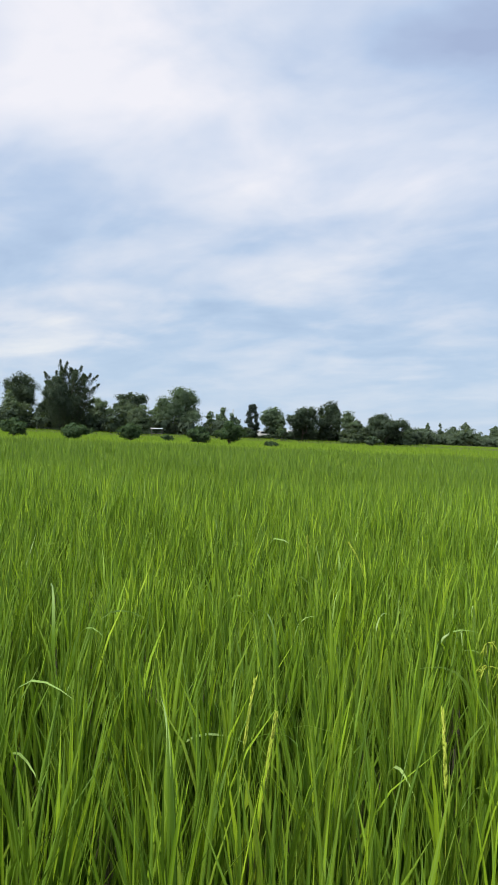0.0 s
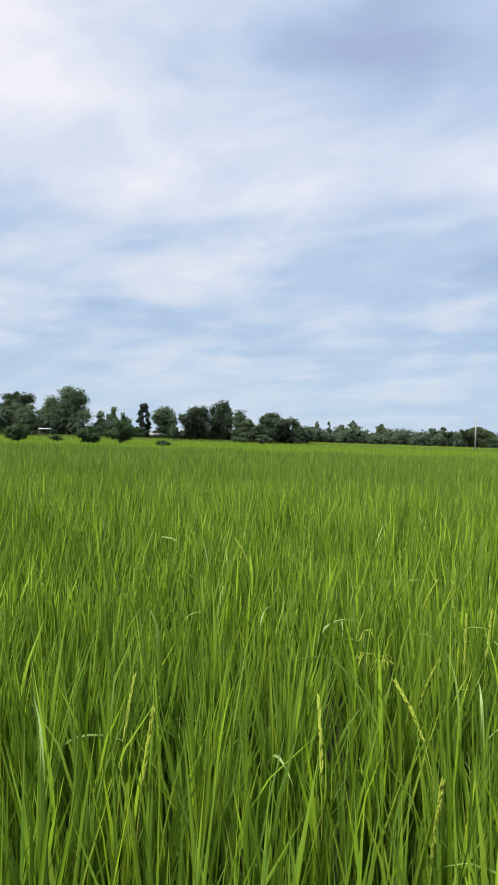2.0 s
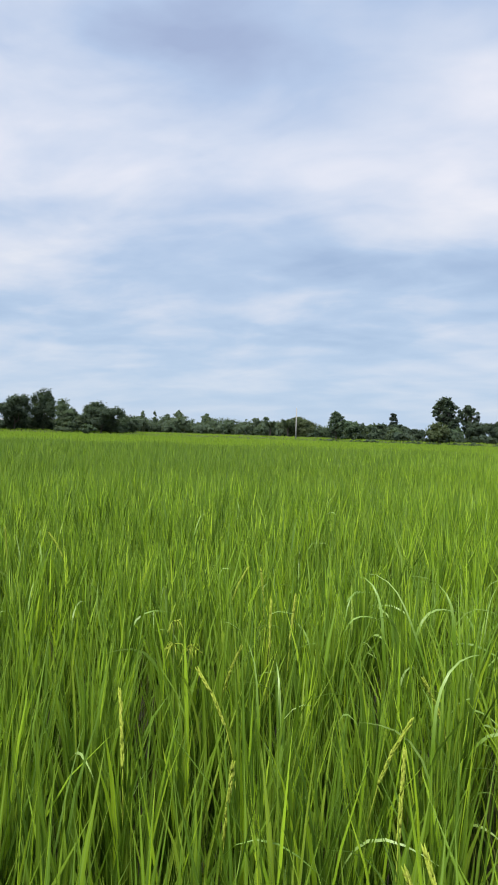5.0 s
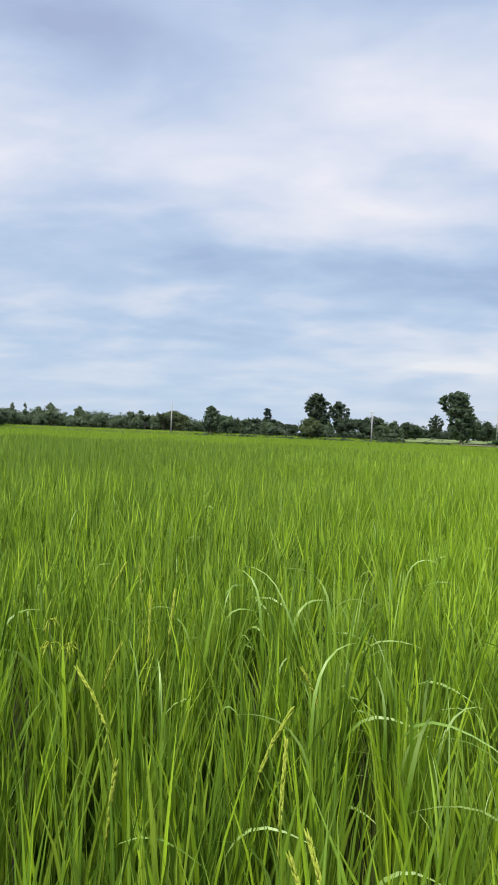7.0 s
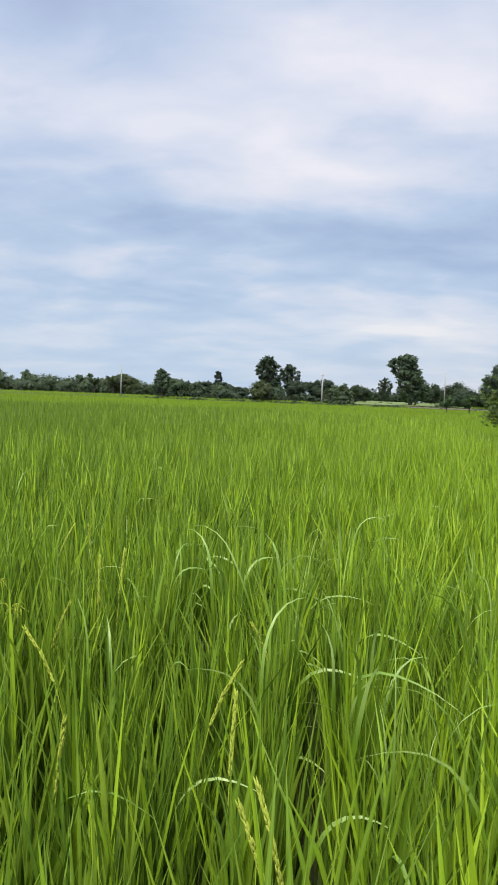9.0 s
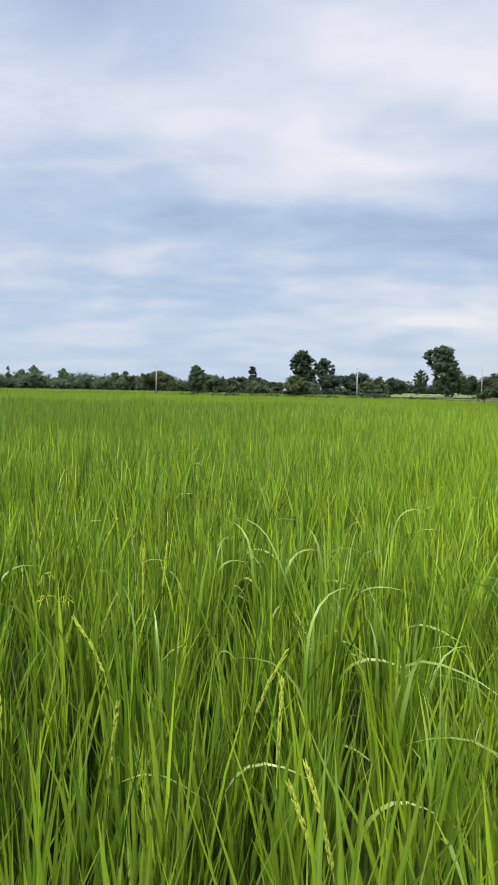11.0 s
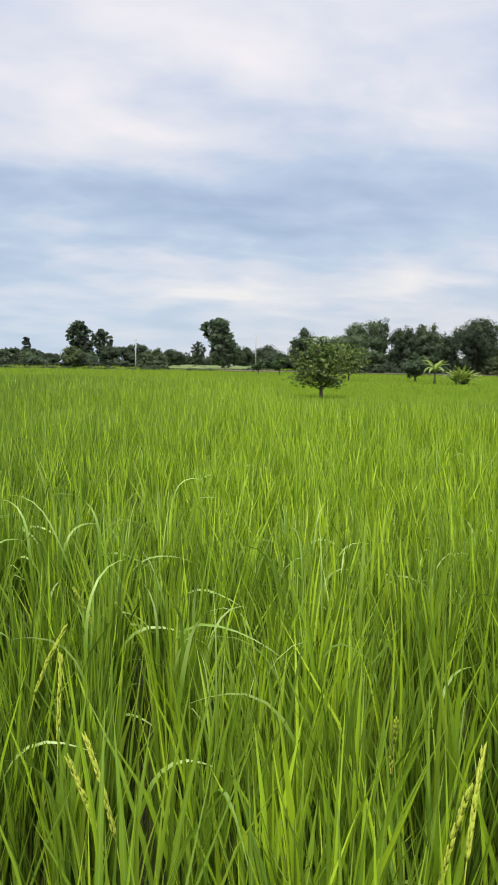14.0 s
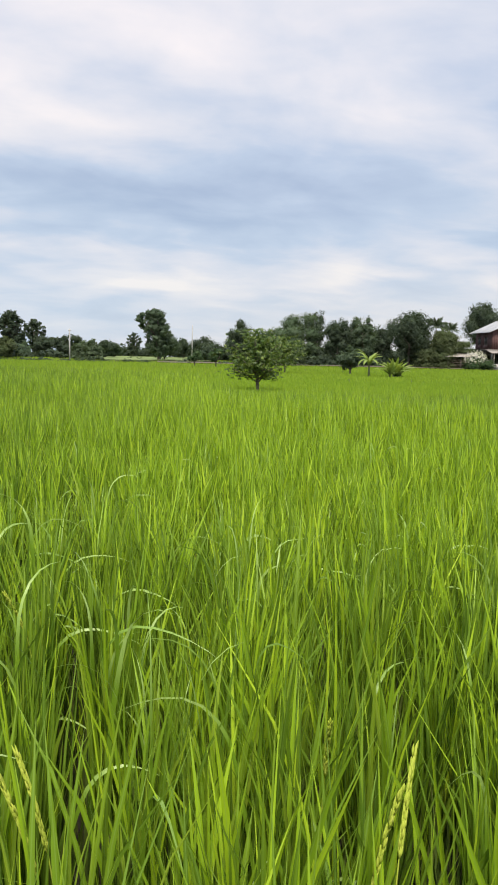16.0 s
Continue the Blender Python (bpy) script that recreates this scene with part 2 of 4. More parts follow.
GREY_WOOD = plain_material("weathered_wood", ((0.12, 0.105, 0.09), (0.19, 0.17, 0.15), (0.26, 0.24, 0.21)), 2.0, 0.85, bump=0.4)
WHITE = plain_material("white_paint", ((0.68, 0.68, 0.67), (0.78, 0.78, 0.77), (0.82, 0.82, 0.81)), 1.0, 0.45, bump=0.05)
RUBBER = plain_material("rubber", ((0.02, 0.02, 0.02), (0.035, 0.035, 0.035)), 5.0, 0.8)
GLASS = plain_material("dark_glass", ((0.02, 0.025, 0.03), (0.03, 0.035, 0.04)), 1.0, 0.08, bump=0.0)
PETAL = leaf_material("white_blossom", ((0.0, (0.55, 0.55, 0.5)), (1.0, (0.8, 0.8, 0.76))), 0.3)
GRAIN = leaf_material("rice_grain", ((0.0, (0.40, 0.50, 0.06)), (0.6, (0.52, 0.60, 0.09)), (1.0, (0.64, 0.66, 0.15))), 0.3, 0.55)


# ---------------------------------------------------------------- mesh helpers
def soup(name, verts, faces_by_size, mat, uv=None, smooth=True, mats=(), which=None):
    """A mesh from arrays: verts (n, 3) and index arrays (m, k), one for each number of corners k."""
    me = bpy.data.meshes.new(name)
    verts = np.asarray(verts, dtype=np.float32)
    me.vertices.add(len(verts))
    me.vertices.foreach_set("co", verts.ravel())
    groups = [np.asarray(f, dtype=np.int32) for f in faces_by_size if len(f)]
    loops = np.concatenate([f.ravel() for f in groups])
    sizes = np.concatenate([np.full(len(f), f.shape[1], dtype=np.int32) for f in groups])
    me.loops.add(len(loops))
    me.loops.foreach_set("vertex_index", loops)
    me.polygons.add(len(sizes))
    me.polygons.foreach_set("loop_start", np.concatenate([[0], np.cumsum(sizes)[:-1]]).astype(np.int32))
    me.polygons.foreach_set("loop_total", sizes)
    if smooth:
        me.polygons.foreach_set("use_smooth", np.ones(len(sizes), dtype=bool))
    if uv is not None:
        layer = me.uv_layers.new(name="UVMap")
        layer.data.foreach_set("uv", np.asarray(uv, dtype=np.float32)[loops].ravel())
    me.update(calc_edges=True)
    for m in (mat, *mats):
        me.materials.append(m)
    if which is not None:
        me.polygons.foreach_set("material_index", np.asarray(which, dtype=np.int32))
    return me


def joined(pieces):
    """Several (verts, quads, tris) as one."""
    vs, qs, ts, n = [], [], [], 0
    for v, q, t in pieces:
        vs.append(v)
        if len(q):
            qs.append(np.asarray(q) + n)
        if len(t):
            ts.append(np.asarray(t) + n)
        n += len(v)
    return np.concatenate(vs), (np.concatenate(qs) if qs else []), (np.concatenate(ts) if ts else [])


def tube(points, radii, sides=7):
    """A tapered limb along points, closed at both ends."""
    p, r = np.asarray(points, float), np.asarray(radii, float)
    v, q = [], []
    for i in range(len(p)):
        d = p[min(i + 1, len(p) - 1)] - p[max(i - 1, 0)]
        d /= np.linalg.norm(d) + 1e-9
        a = np.cross(d, (0.31, 0.95, 0.05) if abs(d[2]) > 0.5 else (0, 0, 1.0))
        a /= np.linalg.norm(a)
        b = np.cross(d, a)
        for k in range(sides):
            w = 2 * math.pi * k / sides
            v.append(p[i] + r[i] * (a * math.cos(w) + b * math.sin(w)))
    for i in range(len(p) - 1):
        for k in range(sides):
            q.append((i * sides + k, i * sides + (k + 1) % sides, (i + 1) * sides + (k + 1) % sides, (i + 1) * sides + k))
    n = len(v)
    v += [p[0], p[-1]]
    t = [(n, (k + 1) % sides, k) for k in range(sides)] + [(n + 1, (len(p) - 1) * sides + k, (len(p) - 1) * sides + (k + 1) % sides) for k in range(sides)]
    return np.array(v), q, t


def block(x0, y0, z0, x1, y1, z1):
    v = np.array([(x, y, z) for z in (z0, z1) for y in (y0, y1) for x in (x0, x1)], float)
    return v, [(0, 2, 3, 1), (4, 5, 7, 6), (0, 1, 5, 4), (2, 6, 7, 3), (0, 4, 6, 2), (1, 3, 7, 5)], []


def part(name, piece, mat, parent, label="", smooth=False):
    v, q, t = piece
    ob = new(name, soup(name, v, (q, t), mat, smooth=smooth))
    ob.parent = parent
    return tagged(ob, label=label)


def thing(name, x, y, z, label, category, group="", turn=0.0):
    ob = new(name)
    ob.matrix_world = pose(x, y, z, 0, 0, turn)
    return tagged(ob, label, category, group)


def unit(v):
    return v / (np.linalg.norm(v, axis=-1, keepdims=True) + 1e-9)


def leaf_quads(rng, centre, out, size, slim=0.5, droop=0.0, fold=0.12):
    """Diamond leaves at centre (n, 3), roughly facing out (n, 3)."""
    n = len(centre)
    along = unit(np.cross(out, rng.normal(size=(n, 3))) + out * rng.normal(0, 0.35, (n, 1)))
    along[:, 2] -= droop
    along = unit(along)
    side = unit(np.cross(along, out + rng.normal(0, 0.45, (n, 3))))
    up = np.cross(side, along)
    s = (size * rng.uniform(0.6, 1.35, (n, 1)))
    a = centre - along * s * 0.5
    b = centre + side * s * slim * 0.5 - up * s * fold
    c = centre + along * s * 0.5 - up * s * fold * 0.5
    d = centre - side * s * slim * 0.5 - up * s * fold
    v = np.stack([a, b, c, d], 1).reshape(-1, 3)
    return v, np.arange(4 * n).reshape(n, 4), []


def small_leaves(rng, centre, out, size, slim=0.7, droop=0.0):
    """Many small pointed leaves: (verts, triangles, normals); they face out, as the mass of the crown does."""
    n = len(centre)
    along = unit(np.cross(out, rng.normal(size=(n, 3))) + out * rng.normal(0, 0.3, (n, 1)))
    along[:, 2] -= droop
    along = unit(along)
    side = unit(np.cross(along, out + rng.normal(0, 0.5, (n, 3))))
    up = np.cross(side, along)
    s = size * rng.uniform(0.6, 1.35, (n, 1))
    v = np.stack([centre - along * s * 0.45 - side * s * slim * 0.5, centre - along * s * 0.45 + side * s * slim * 0.5, centre + along * s * 0.55], 1)
    soft = unit(unit(out) * 0.75 + up * 0.3)
    return v.reshape(-1, 3), np.arange(3 * n).reshape(n, 3), np.repeat(soft, 3, axis=0)


def lobes_cloud(rng, lobes, per_area, size, slim=0.5, droop=0.0, shell=0.55):
    """Leaves in tufts over a set of lobes (x, y, z, rx, ry, rz): (verts, triangles, normals)."""
    pieces = []
    size *= 0.74
    for x, y, z, rx, ry, rz in lobes:
        r3, mid = np.array((rx, ry, rz)), np.array((x, y, z))
        n = int(per_area * 4 * (rx * ry + rx * rz + ry * rz) / 3 / (size * size)) + 12
        k = max(7, n // 16)
        way = unit(rng.normal(size=(k, 3)))
        tuft = mid + way * rng.uniform(shell, 1.0, (k, 1)) ** 0.7 * r3 * 0.9
        pick = rng.integers(0, k, n)
        reach = np.clip(0.34 * r3, 0.2, 0.8) * rng.uniform(0.55, 1.25, (k, 1))[pick]
        off = unit(rng.normal(size=(n, 3)))
        spot = tuft[pick] + off * rng.uniform(0.1, 1.0, (n, 1)) ** 0.6 * reach * (1, 1, 0.75)
        out = unit(off * 0.6 + way[pick] * 0.45 + (0, 0, 0.3))
        pieces.append(small_leaves(rng, spot, out, size, slim, droop))
        m = n // 6 + 5      # coarser growth inside, so that the lobe is not seen through
        w = unit(rng.normal(size=(m, 3)))
        pieces.append(small_leaves(rng, mid + w * rng.uniform(0.15, 0.66, (m, 1)) * r3, w, min(size * 3.0, 1.1 * min(rx, rz)), 0.8))
    return leafage(pieces)


def leafage(pieces):
    """Several (verts, triangles, normals) as one."""
    at = np.cumsum([0] + [len(p[0]) for p in pieces])
    return (np.concatenate([p[0] for p in pieces]), np.concatenate([p[1] + a for p, a in zip(pieces, at)]), np.concatenate([p[2] for p in pieces]))


def foliage(name, piece, mat):
    """A mesh object of leaves that are shaded as soft masses."""
    v, t, normals = piece
    me = soup(name, v, (t,), mat, smooth=True)
    me.attributes.new("custom_normal", "FLOAT_VECTOR", "POINT").data.foreach_set("vector", np.asarray(normals, dtype=np.float32).ravel())
    me.update()
    return new(name, me)


def crown(piece, mat, parent, label=""):
    ob = foliage("crown", piece, mat)
    ob.parent = parent
    return tagged(ob, label=label)


# ---------------------------------------------------------------- ground
def plot_end(az):
    """How far the tall rice reaches, by azimuth (degrees to the right)."""
    return np.interp(az, (-40, 25, 33, 39, 60), (46, 46, 40, 18, 17))


def ground_height(x, y):
    d = np.hypot(x, y)
    az = np.degrees(np.arctan2(x, y))
    far = 0.2 + 0.55 * np.clip((d - 148) / 12, 0, 1)
    far = far + 0.011 * np.clip(d - 158, 0, 60) * np.clip((az - 25.5) / 2, 0, 1) * np.clip((38.5 - az) / 2, 0, 1)
    step = np.clip((d - plot_end(az)) / 0.5, 0, 1)
    return far * step


def build_ground():
    rings = np.array([0, .5, 1, 2, 3, 5, 8, 12, 16, 17, 17.6, 18.2, 19, 22, 26, 30, 34, 38, 40, 41, 43, 45, 46, 46.6, 47.5, 52, 60, 75, 95, 120, 140, 148, 151, 154,
                      157, 160, 180, 220, 300, 450, 800, 1600, 3000])
    az = np.radians(np.arange(0, 360, 2.5))
    r, a = np.meshgrid(rings, az, indexing="ij")
    x, y = r * np.sin(a), r * np.cos(a)
    z = ground_height(x, y) + np.where(r > 1, 0.02 * np.sin(x * 1.7) * np.cos(y * 1.3), 0)
    n = len(az)
    v = np.stack([x, y, z], -1).reshape(-1, 3)
    q = [(i * n + k, i * n + (k + 1) % n, (i + 1) * n + (k + 1) % n, (i + 1) * n + k) for i in range(len(rings) - 1) for k in range(n)]
    ob = new("ground", soup("ground", v, ([f[::-1] for f in q],), SOIL))
    tagged(ob, "dark damp paddy soil with low weeds, flat to the horizon", "ground", kind="structure")


def strip(name, az0, az1, d0, d1, lift, mat, label):
    """A ribbon of other ground that follows the field's far side."""
    az = np.radians(np.linspace(az0, az1, 24))
    ds = np.linspace(d0, d1, 4)
    d, a = np.meshgrid(ds, az, indexing="ij")
    d = d + 1.2 * np.sin(a * 23)
    x, y = d * np.sin(a), d * np.cos(a)
    v = np.stack([x, y, ground_height(x, y) + lift], -1).reshape(-1, 3)
    n = len(az)
    q = [(i * n + k, (i + 1) * n + k, (i + 1) * n + k + 1, i * n + k + 1) for i in range(len(ds) - 1) for k in range(n - 1)]
    ob = new(name, soup(name, v, ([f[::-1] for f in q],), mat))
    tagged(ob, label, "ground", kind="structure")


build_ground()
strip("track", 33, 75, 146.5, 150.5, 0.30, LATERITE, "pale dirt track along the far edge of the field")
strip("meadow", 27.0, 37.5, 158, 224, 0.14, STUBBLE, "dry yellow-green meadow behind the rice field")


# ---------------------------------------------------------------- rice
def blades(rng, x, y, z0, height, width, segs, lean=(3, 11), bend=(4, 30), broken=0.0, fold=0.0):
    """Rice leaves rooted at (x, y): upright, curving over, some broken and lying across."""
    n = len(x)
    z0 = np.broadcast_to(z0, (n,))
    phi = rng.uniform(0, 2 * np.pi, n)
    th0 = np.radians(np.abs(rng.normal(0, 1, n)) * (lean[1] - lean[0]) * 0.6 + lean[0] * rng.uniform(0, 1, n))
    th0 *= np.interp(np.degrees(np.arctan2(x, y)), (0, 25, 40), (0.62, 0.75, 0.9))      # the stand is stiffer towards the bamboo
    th1 = np.radians(rng.uniform(*bend, n) * rng.uniform(0.3, 1.2, n))
    snap = rng.uniform(size=n) < broken
    kink = rng.uniform(0.6, 0.9, n)
    sx, sy = np.cos(phi), np.sin(phi)
    face = phi + np.pi / 2 + rng.normal(0, 0.9, n)
    wx, wy = np.cos(face), np.sin(face)
    cx, cy, cz = x.astype(float).copy(), y.astype(float).copy(), z0.astype(float).copy()
    vs, uvs = [], []
    for i in range(segs + 1):
        u = i / segs
        prof = (0.5 + 0.6 * min(u / 0.3, 1.0)) if u < 0.6 else 1.1 * (1 - ((u - 0.6) / 0.4) ** 1.5)
        w = width * prof * 0.5
        if i < segs:
            for k, side in enumerate((-1, 0, 1) if fold else (-1, 1)):
                dip = fold * w * (1.0 if side == 0 else 0.0)      # the midrib lies in a shallow gutter
                turn = np.where(snap, 0.8 * np.clip((u - kink) / 0.3 + 0.5, 0, 1), 0.0)      # a bent end hangs with its face to the side
                flat_w = np.sqrt(1 - turn * turn)
                vs.append(np.stack([cx + wx * w * side * flat_w - wy * dip, cy + wy * w * side * flat_w + wx * dip, cz + turn * w * side], -1))
                uvs.append(np.stack([np.full(n, side * 0.5 + 0.5), np.full(n, u)], -1))
        else:
            vs.append(np.stack([cx, cy, cz], -1))
            uvs.append(np.stack([np.full(n, 0.5), np.ones(n)], -1))
        th = th0 + th1 * ((i + 0.5) / segs) ** 2
        over = np.clip((u - kink) / 0.3 + 0.5, 0, 1)
        over = np.where(snap, over * over * (3 - 2 * over), 0.0)
        th = th * (1 - over) + over * (np.radians(68) + th1 * 1.2 + np.maximum(u - kink, 0) * 2.4)
        step = height / segs
        cx += np.sin(th) * sx * step
        cy += np.sin(th) * sy * step
        cz += np.cos(th) * step
    m = 3 if fold else 2
    k = m * segs + 1
    v = np.stack(vs, 1).reshape(-1, 3)
    uv = np.stack(uvs, 1).reshape(-1, 2)
    base = (np.arange(n) * k)[:, None]
    q = [base + np.array([m * i + c, m * i + c + 1, m * i + m + c + 1, m * i + m + c]) for i in range(segs - 1) for c in range(m - 1)]
    q = np.concatenate(q) if q else np.zeros((0, 4), int)
    t = np.concatenate([base + np.array([m * segs - m + c, m * segs - m + c + 1, m * segs]) for c in range(m - 1)])
    return v, q, t, uv


def scatter(rng, d0, d1, a0, a1, per_m2, hill=0.0, keep=None):
    """Random roots in a ring sector; hill > 0 gathers them round tussocks at that spacing."""
    area = math.radians(a1 - a0) * (d1 * d1 - d0 * d0) / 2
    n = int(area * per_m2)
    d = np.sqrt(rng.uniform(d0 * d0, d1 * d1, n))
    a = np.radians(rng.uniform(a0, a1, n))
    x, y = d * np.sin(a), d * np.cos(a)
    if hill:
        gx, gy = np.round(x / hill), np.round(y / hill)
        jx = 0.5 * np.sin(gx * 12.9898 + gy * 78.233) * hill * 0.6
        jy = 0.5 * np.sin(gx * 39.346 + gy * 11.135) * hill * 0.6
        tight = 0.115 if d1 < 8 else 0.17
        x = gx * hill + jx + rng.normal(0, hill * tight, n)
        y = gy * hill + jy + rng.normal(0, hill * tight, n)
    if keep is not None:
        m = keep(x, y)
        x, y = x[m], y[m]
    return x, y


def swell(x, y):
    """Slow rise and fall of the crop's height over metres."""
    return 1 + 0.05 * np.sin(x * 0.9 + 0.6 * np.sin(y * 0.7)) + 0.05 * np.sin(y * 0.75 + 1.3 + 0.5 * np.sin(x * 0.5)) + 0.03 * np.sin(x * 2.3 + y * 1.9)


def in_main(x, y):
    return np.hypot(x, y) < plot_end(np.degrees(np.arctan2(x, y)))


def deeper(x, y, rng):
    """Where the crop is of a deeper green: a belt across the middle of the field, frayed at its edges."""
    d = np.hypot(x, y) + 2.2 * np.sin(x * 0.35 + 1.0) + 1.3 * np.sin(x * 0.9 + y * 0.4) + rng.normal(0, 1.6, len(x))
    az = np.degrees(np.arctan2(x, y))
    near = rng.uniform(size=len(x)) < np.clip((37 - az) / 31, 0, 0.56)
    edge = (az > 37) & (np.hypot(x, y) > plot_end(az) - 2.2) & (rng.uniform(size=len(x)) < 0.8)
    return near | edge | (d > 14 + np.clip(az, 0, 40) * 0.2) & (rng.uniform(size=len(x)) < 0.85 - np.clip((az - 8) / 32, 0, 0.85))


def build_rice():
    rng = np.random.default_rng(11)
    L, R = -37, 65
    sets = []

    def stand(d0, d1, a0, a1, per_m2, hill, tall, width, segs, spread=4.0, kind=0, broken=0.0, sprout=0.0, **more):
        x, y = scatter(rng, d0, d1, a0, a1, per_m2, hill, in_main)
        top = tall * swell(x, y) * rng.beta(spread, 1.4, len(x))
        if hill:
            gx, gy = np.round(x / hill), np.round(y / hill)
            top *= 1.0 + 0.07 * np.sin(gx * 91.7 + gy * 47.3)
        # each leaf leaves its stem some way up
        root = np.minimum(rng.uniform(0.5, 1.0, len(x)) * sprout, top * 0.7)
        h = (top - root) * 1.03
        w = width * rng.uniform(0.6, 1.35, len(x))
        deep = deeper(x, y, rng) if kind == 0 else np.zeros(len(x), bool)
        if kind == 0 and d1 < 5:       # old low leaves are deeper green, which also paints shade into the stand's depth
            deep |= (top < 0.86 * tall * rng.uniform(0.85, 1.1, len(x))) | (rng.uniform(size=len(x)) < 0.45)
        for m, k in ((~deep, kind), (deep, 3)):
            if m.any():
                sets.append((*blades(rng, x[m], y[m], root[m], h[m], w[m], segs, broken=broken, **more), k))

    # near stand: slim and broad leaves, bent ones that show their pale underside, stems
    stand(0.42, 3.4, L - 8, R + 8, 640, 0.24, 0.95, 0.0070, 4, 3.4, sprout=0.5, lean=(4, 18), bend=(4, 40), fold=0.5)
    stand(0.42, 3.4, L - 8, R + 8, 520, 0.24, 0.98, 0.0094, 4, 4.4, sprout=0.55, lean=(3, 14), bend=(4, 36), fold=0.45)
    stand(0.42, 3.4, L - 8, R + 8, 300, 0.24, 0.99, 0.0090, 4, 5, lean=(3, 10), fold=0.45)
    stand(1.1, 3.4, L - 8, R + 8, 9, 0.24, 1.08, 0.009, 18, 6, 1, 1.0, sprout=0.45)
    stand(1.3, 4.2, 12, R, 8, 0.24, 1.08, 0.010, 18, 6, 1, 1.0, sprout=0.45)
    stand(1.3, 3.2, 14, 44, 34, 0.24, 1.08, 0.0085, 18, 8, 1, 1.0, sprout=0.5, lean=(4, 22))
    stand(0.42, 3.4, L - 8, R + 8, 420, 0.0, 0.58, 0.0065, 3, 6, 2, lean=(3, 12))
    stand(3.4, 8, L, R, 760, 0.25, 0.97, 0.0074, 2, 4.0, sprout=0.62, lean=(4, 24), bend=(4, 40))
    stand(3.4, 8, L, R, 420, 0.25, 0.99, 0.0094, 3, 5.0, sprout=0.5, lean=(3, 15), bend=(4, 36))
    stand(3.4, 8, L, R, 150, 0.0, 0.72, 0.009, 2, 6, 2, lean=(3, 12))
    stand(3.4, 8, L, R, 3, 0.25, 1.0, 0.012, 8, 6, 1, 1.0, sprout=0.45)
    stand(8, 20, L, R, 480, 0.27, 0.98, 0.0120, 2, 5.0, sprout=0.5, lean=(4, 20))
    stand(20, 46.2, L, R, 100, 0.0, 0.98, 0.028, 2, 5, sprout=0.3, lean=(3, 15))
    # the same field behind and beside the path
    stand(0.8, 7, R, 360 + L, 130, 0.24, 0.95, 0.02, 2, 4)
    stand(7, 30, R, 360 + L, 24, 0.0, 0.95, 0.06, 2, 6)
    n, vs, qs, ts, us, kq, kt = 0, [], [], [], [], [], []
    for v, q, t, uv, kind in sets:
        vs.append(v), us.append(uv), qs.append(q + n), ts.append(t + n)
        kq.append(np.full(len(q), kind)), kt.append(np.full(len(t), kind))
        n += len(v)
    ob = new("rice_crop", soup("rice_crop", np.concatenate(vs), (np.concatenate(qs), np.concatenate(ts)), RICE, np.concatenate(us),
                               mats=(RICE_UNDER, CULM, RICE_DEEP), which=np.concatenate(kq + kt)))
    tagged(ob, "dense bright green rice plants with long upright leaves in the paddy", "rice", kind="stuff")

    rng = np.random.default_rng(12)
    beyond = lambda x, y: ~in_main(x, y)
    sets = []
    x, y = scatter(rng, 16, 46, 28, R + 4, 125, 0.0, beyond)
    sets.append(blades(rng, x, y, 0.18, 0.27 * swell(x, y) * rng.uniform(0.6, 1.15, len(x)), 0.034, 2))
    x, y = scatter(rng, 46, 80, L - 5, R + 8, 8, 0.0, beyond)
    x2, y2 = scatter(rng, 46, 95, 37, R + 8, 11, 0.0, beyond)
    x, y = np.concatenate((x, x2)), np.concatenate((y, y2))
    sets.append(blades(rng, x, y, 0.18, np.where(np.degrees(np.arctan2(x, y)) > 38, 0.24, 0.40) * swell(x * .3, y * .3) * rng.uniform(0.6, 1.1, len(x)), 0.085, 2))
    x, y = scatter(rng, 80, 150, L - 5, R + 8, 4.3, 0.0, beyond)
    sets.append(blades(rng, x, y, 0.18, 0.40 * swell(x * .3, y * .3) * rng.uniform(0.6, 1.1, len(x)), 0.27, 1))
    x, y = scatter(rng, 146, 172, L - 5, R + 8, 8, 0.0, lambda x, y: ((np.abs(np.degrees(np.arctan2(x, y)) - 32.2) > 4.8) | (np.hypot(x, y) < 156)) & ((np.degrees(np.arctan2(x, y)) < 36) | (np.hypot(x, y) > 151)))
    sets.append(blades(rng, x, y, ground_height(x, y) - 0.02, 0.38 * rng.uniform(0.4, 1.2, len(x)), 0.22, 1))
    x, y = scatter(rng, 46, 120, R + 8, 355 + L, 0.5, 0.0, beyond)
    sets.append(blades(rng, x, y, 0.18, 0.42 * np.ones(len(x)), 0.2, 2))
    n, vs, qs, ts, us = 0, [], [], [], []
    for v, q, t, uv in sets:
        vs.append(v), us.append(uv), qs.append(q + n), ts.append(t + n)
        n += len(v)
    ob = new("young_rice_crop", soup("young_rice_crop", np.concatenate(vs), (np.concatenate(qs), np.concatenate(ts)), YOUNG_RICE, np.concatenate(us)))
    tagged(ob, "shorter yellow-green young rice in the farther plots", "rice", kind="stuff")


build_rice()


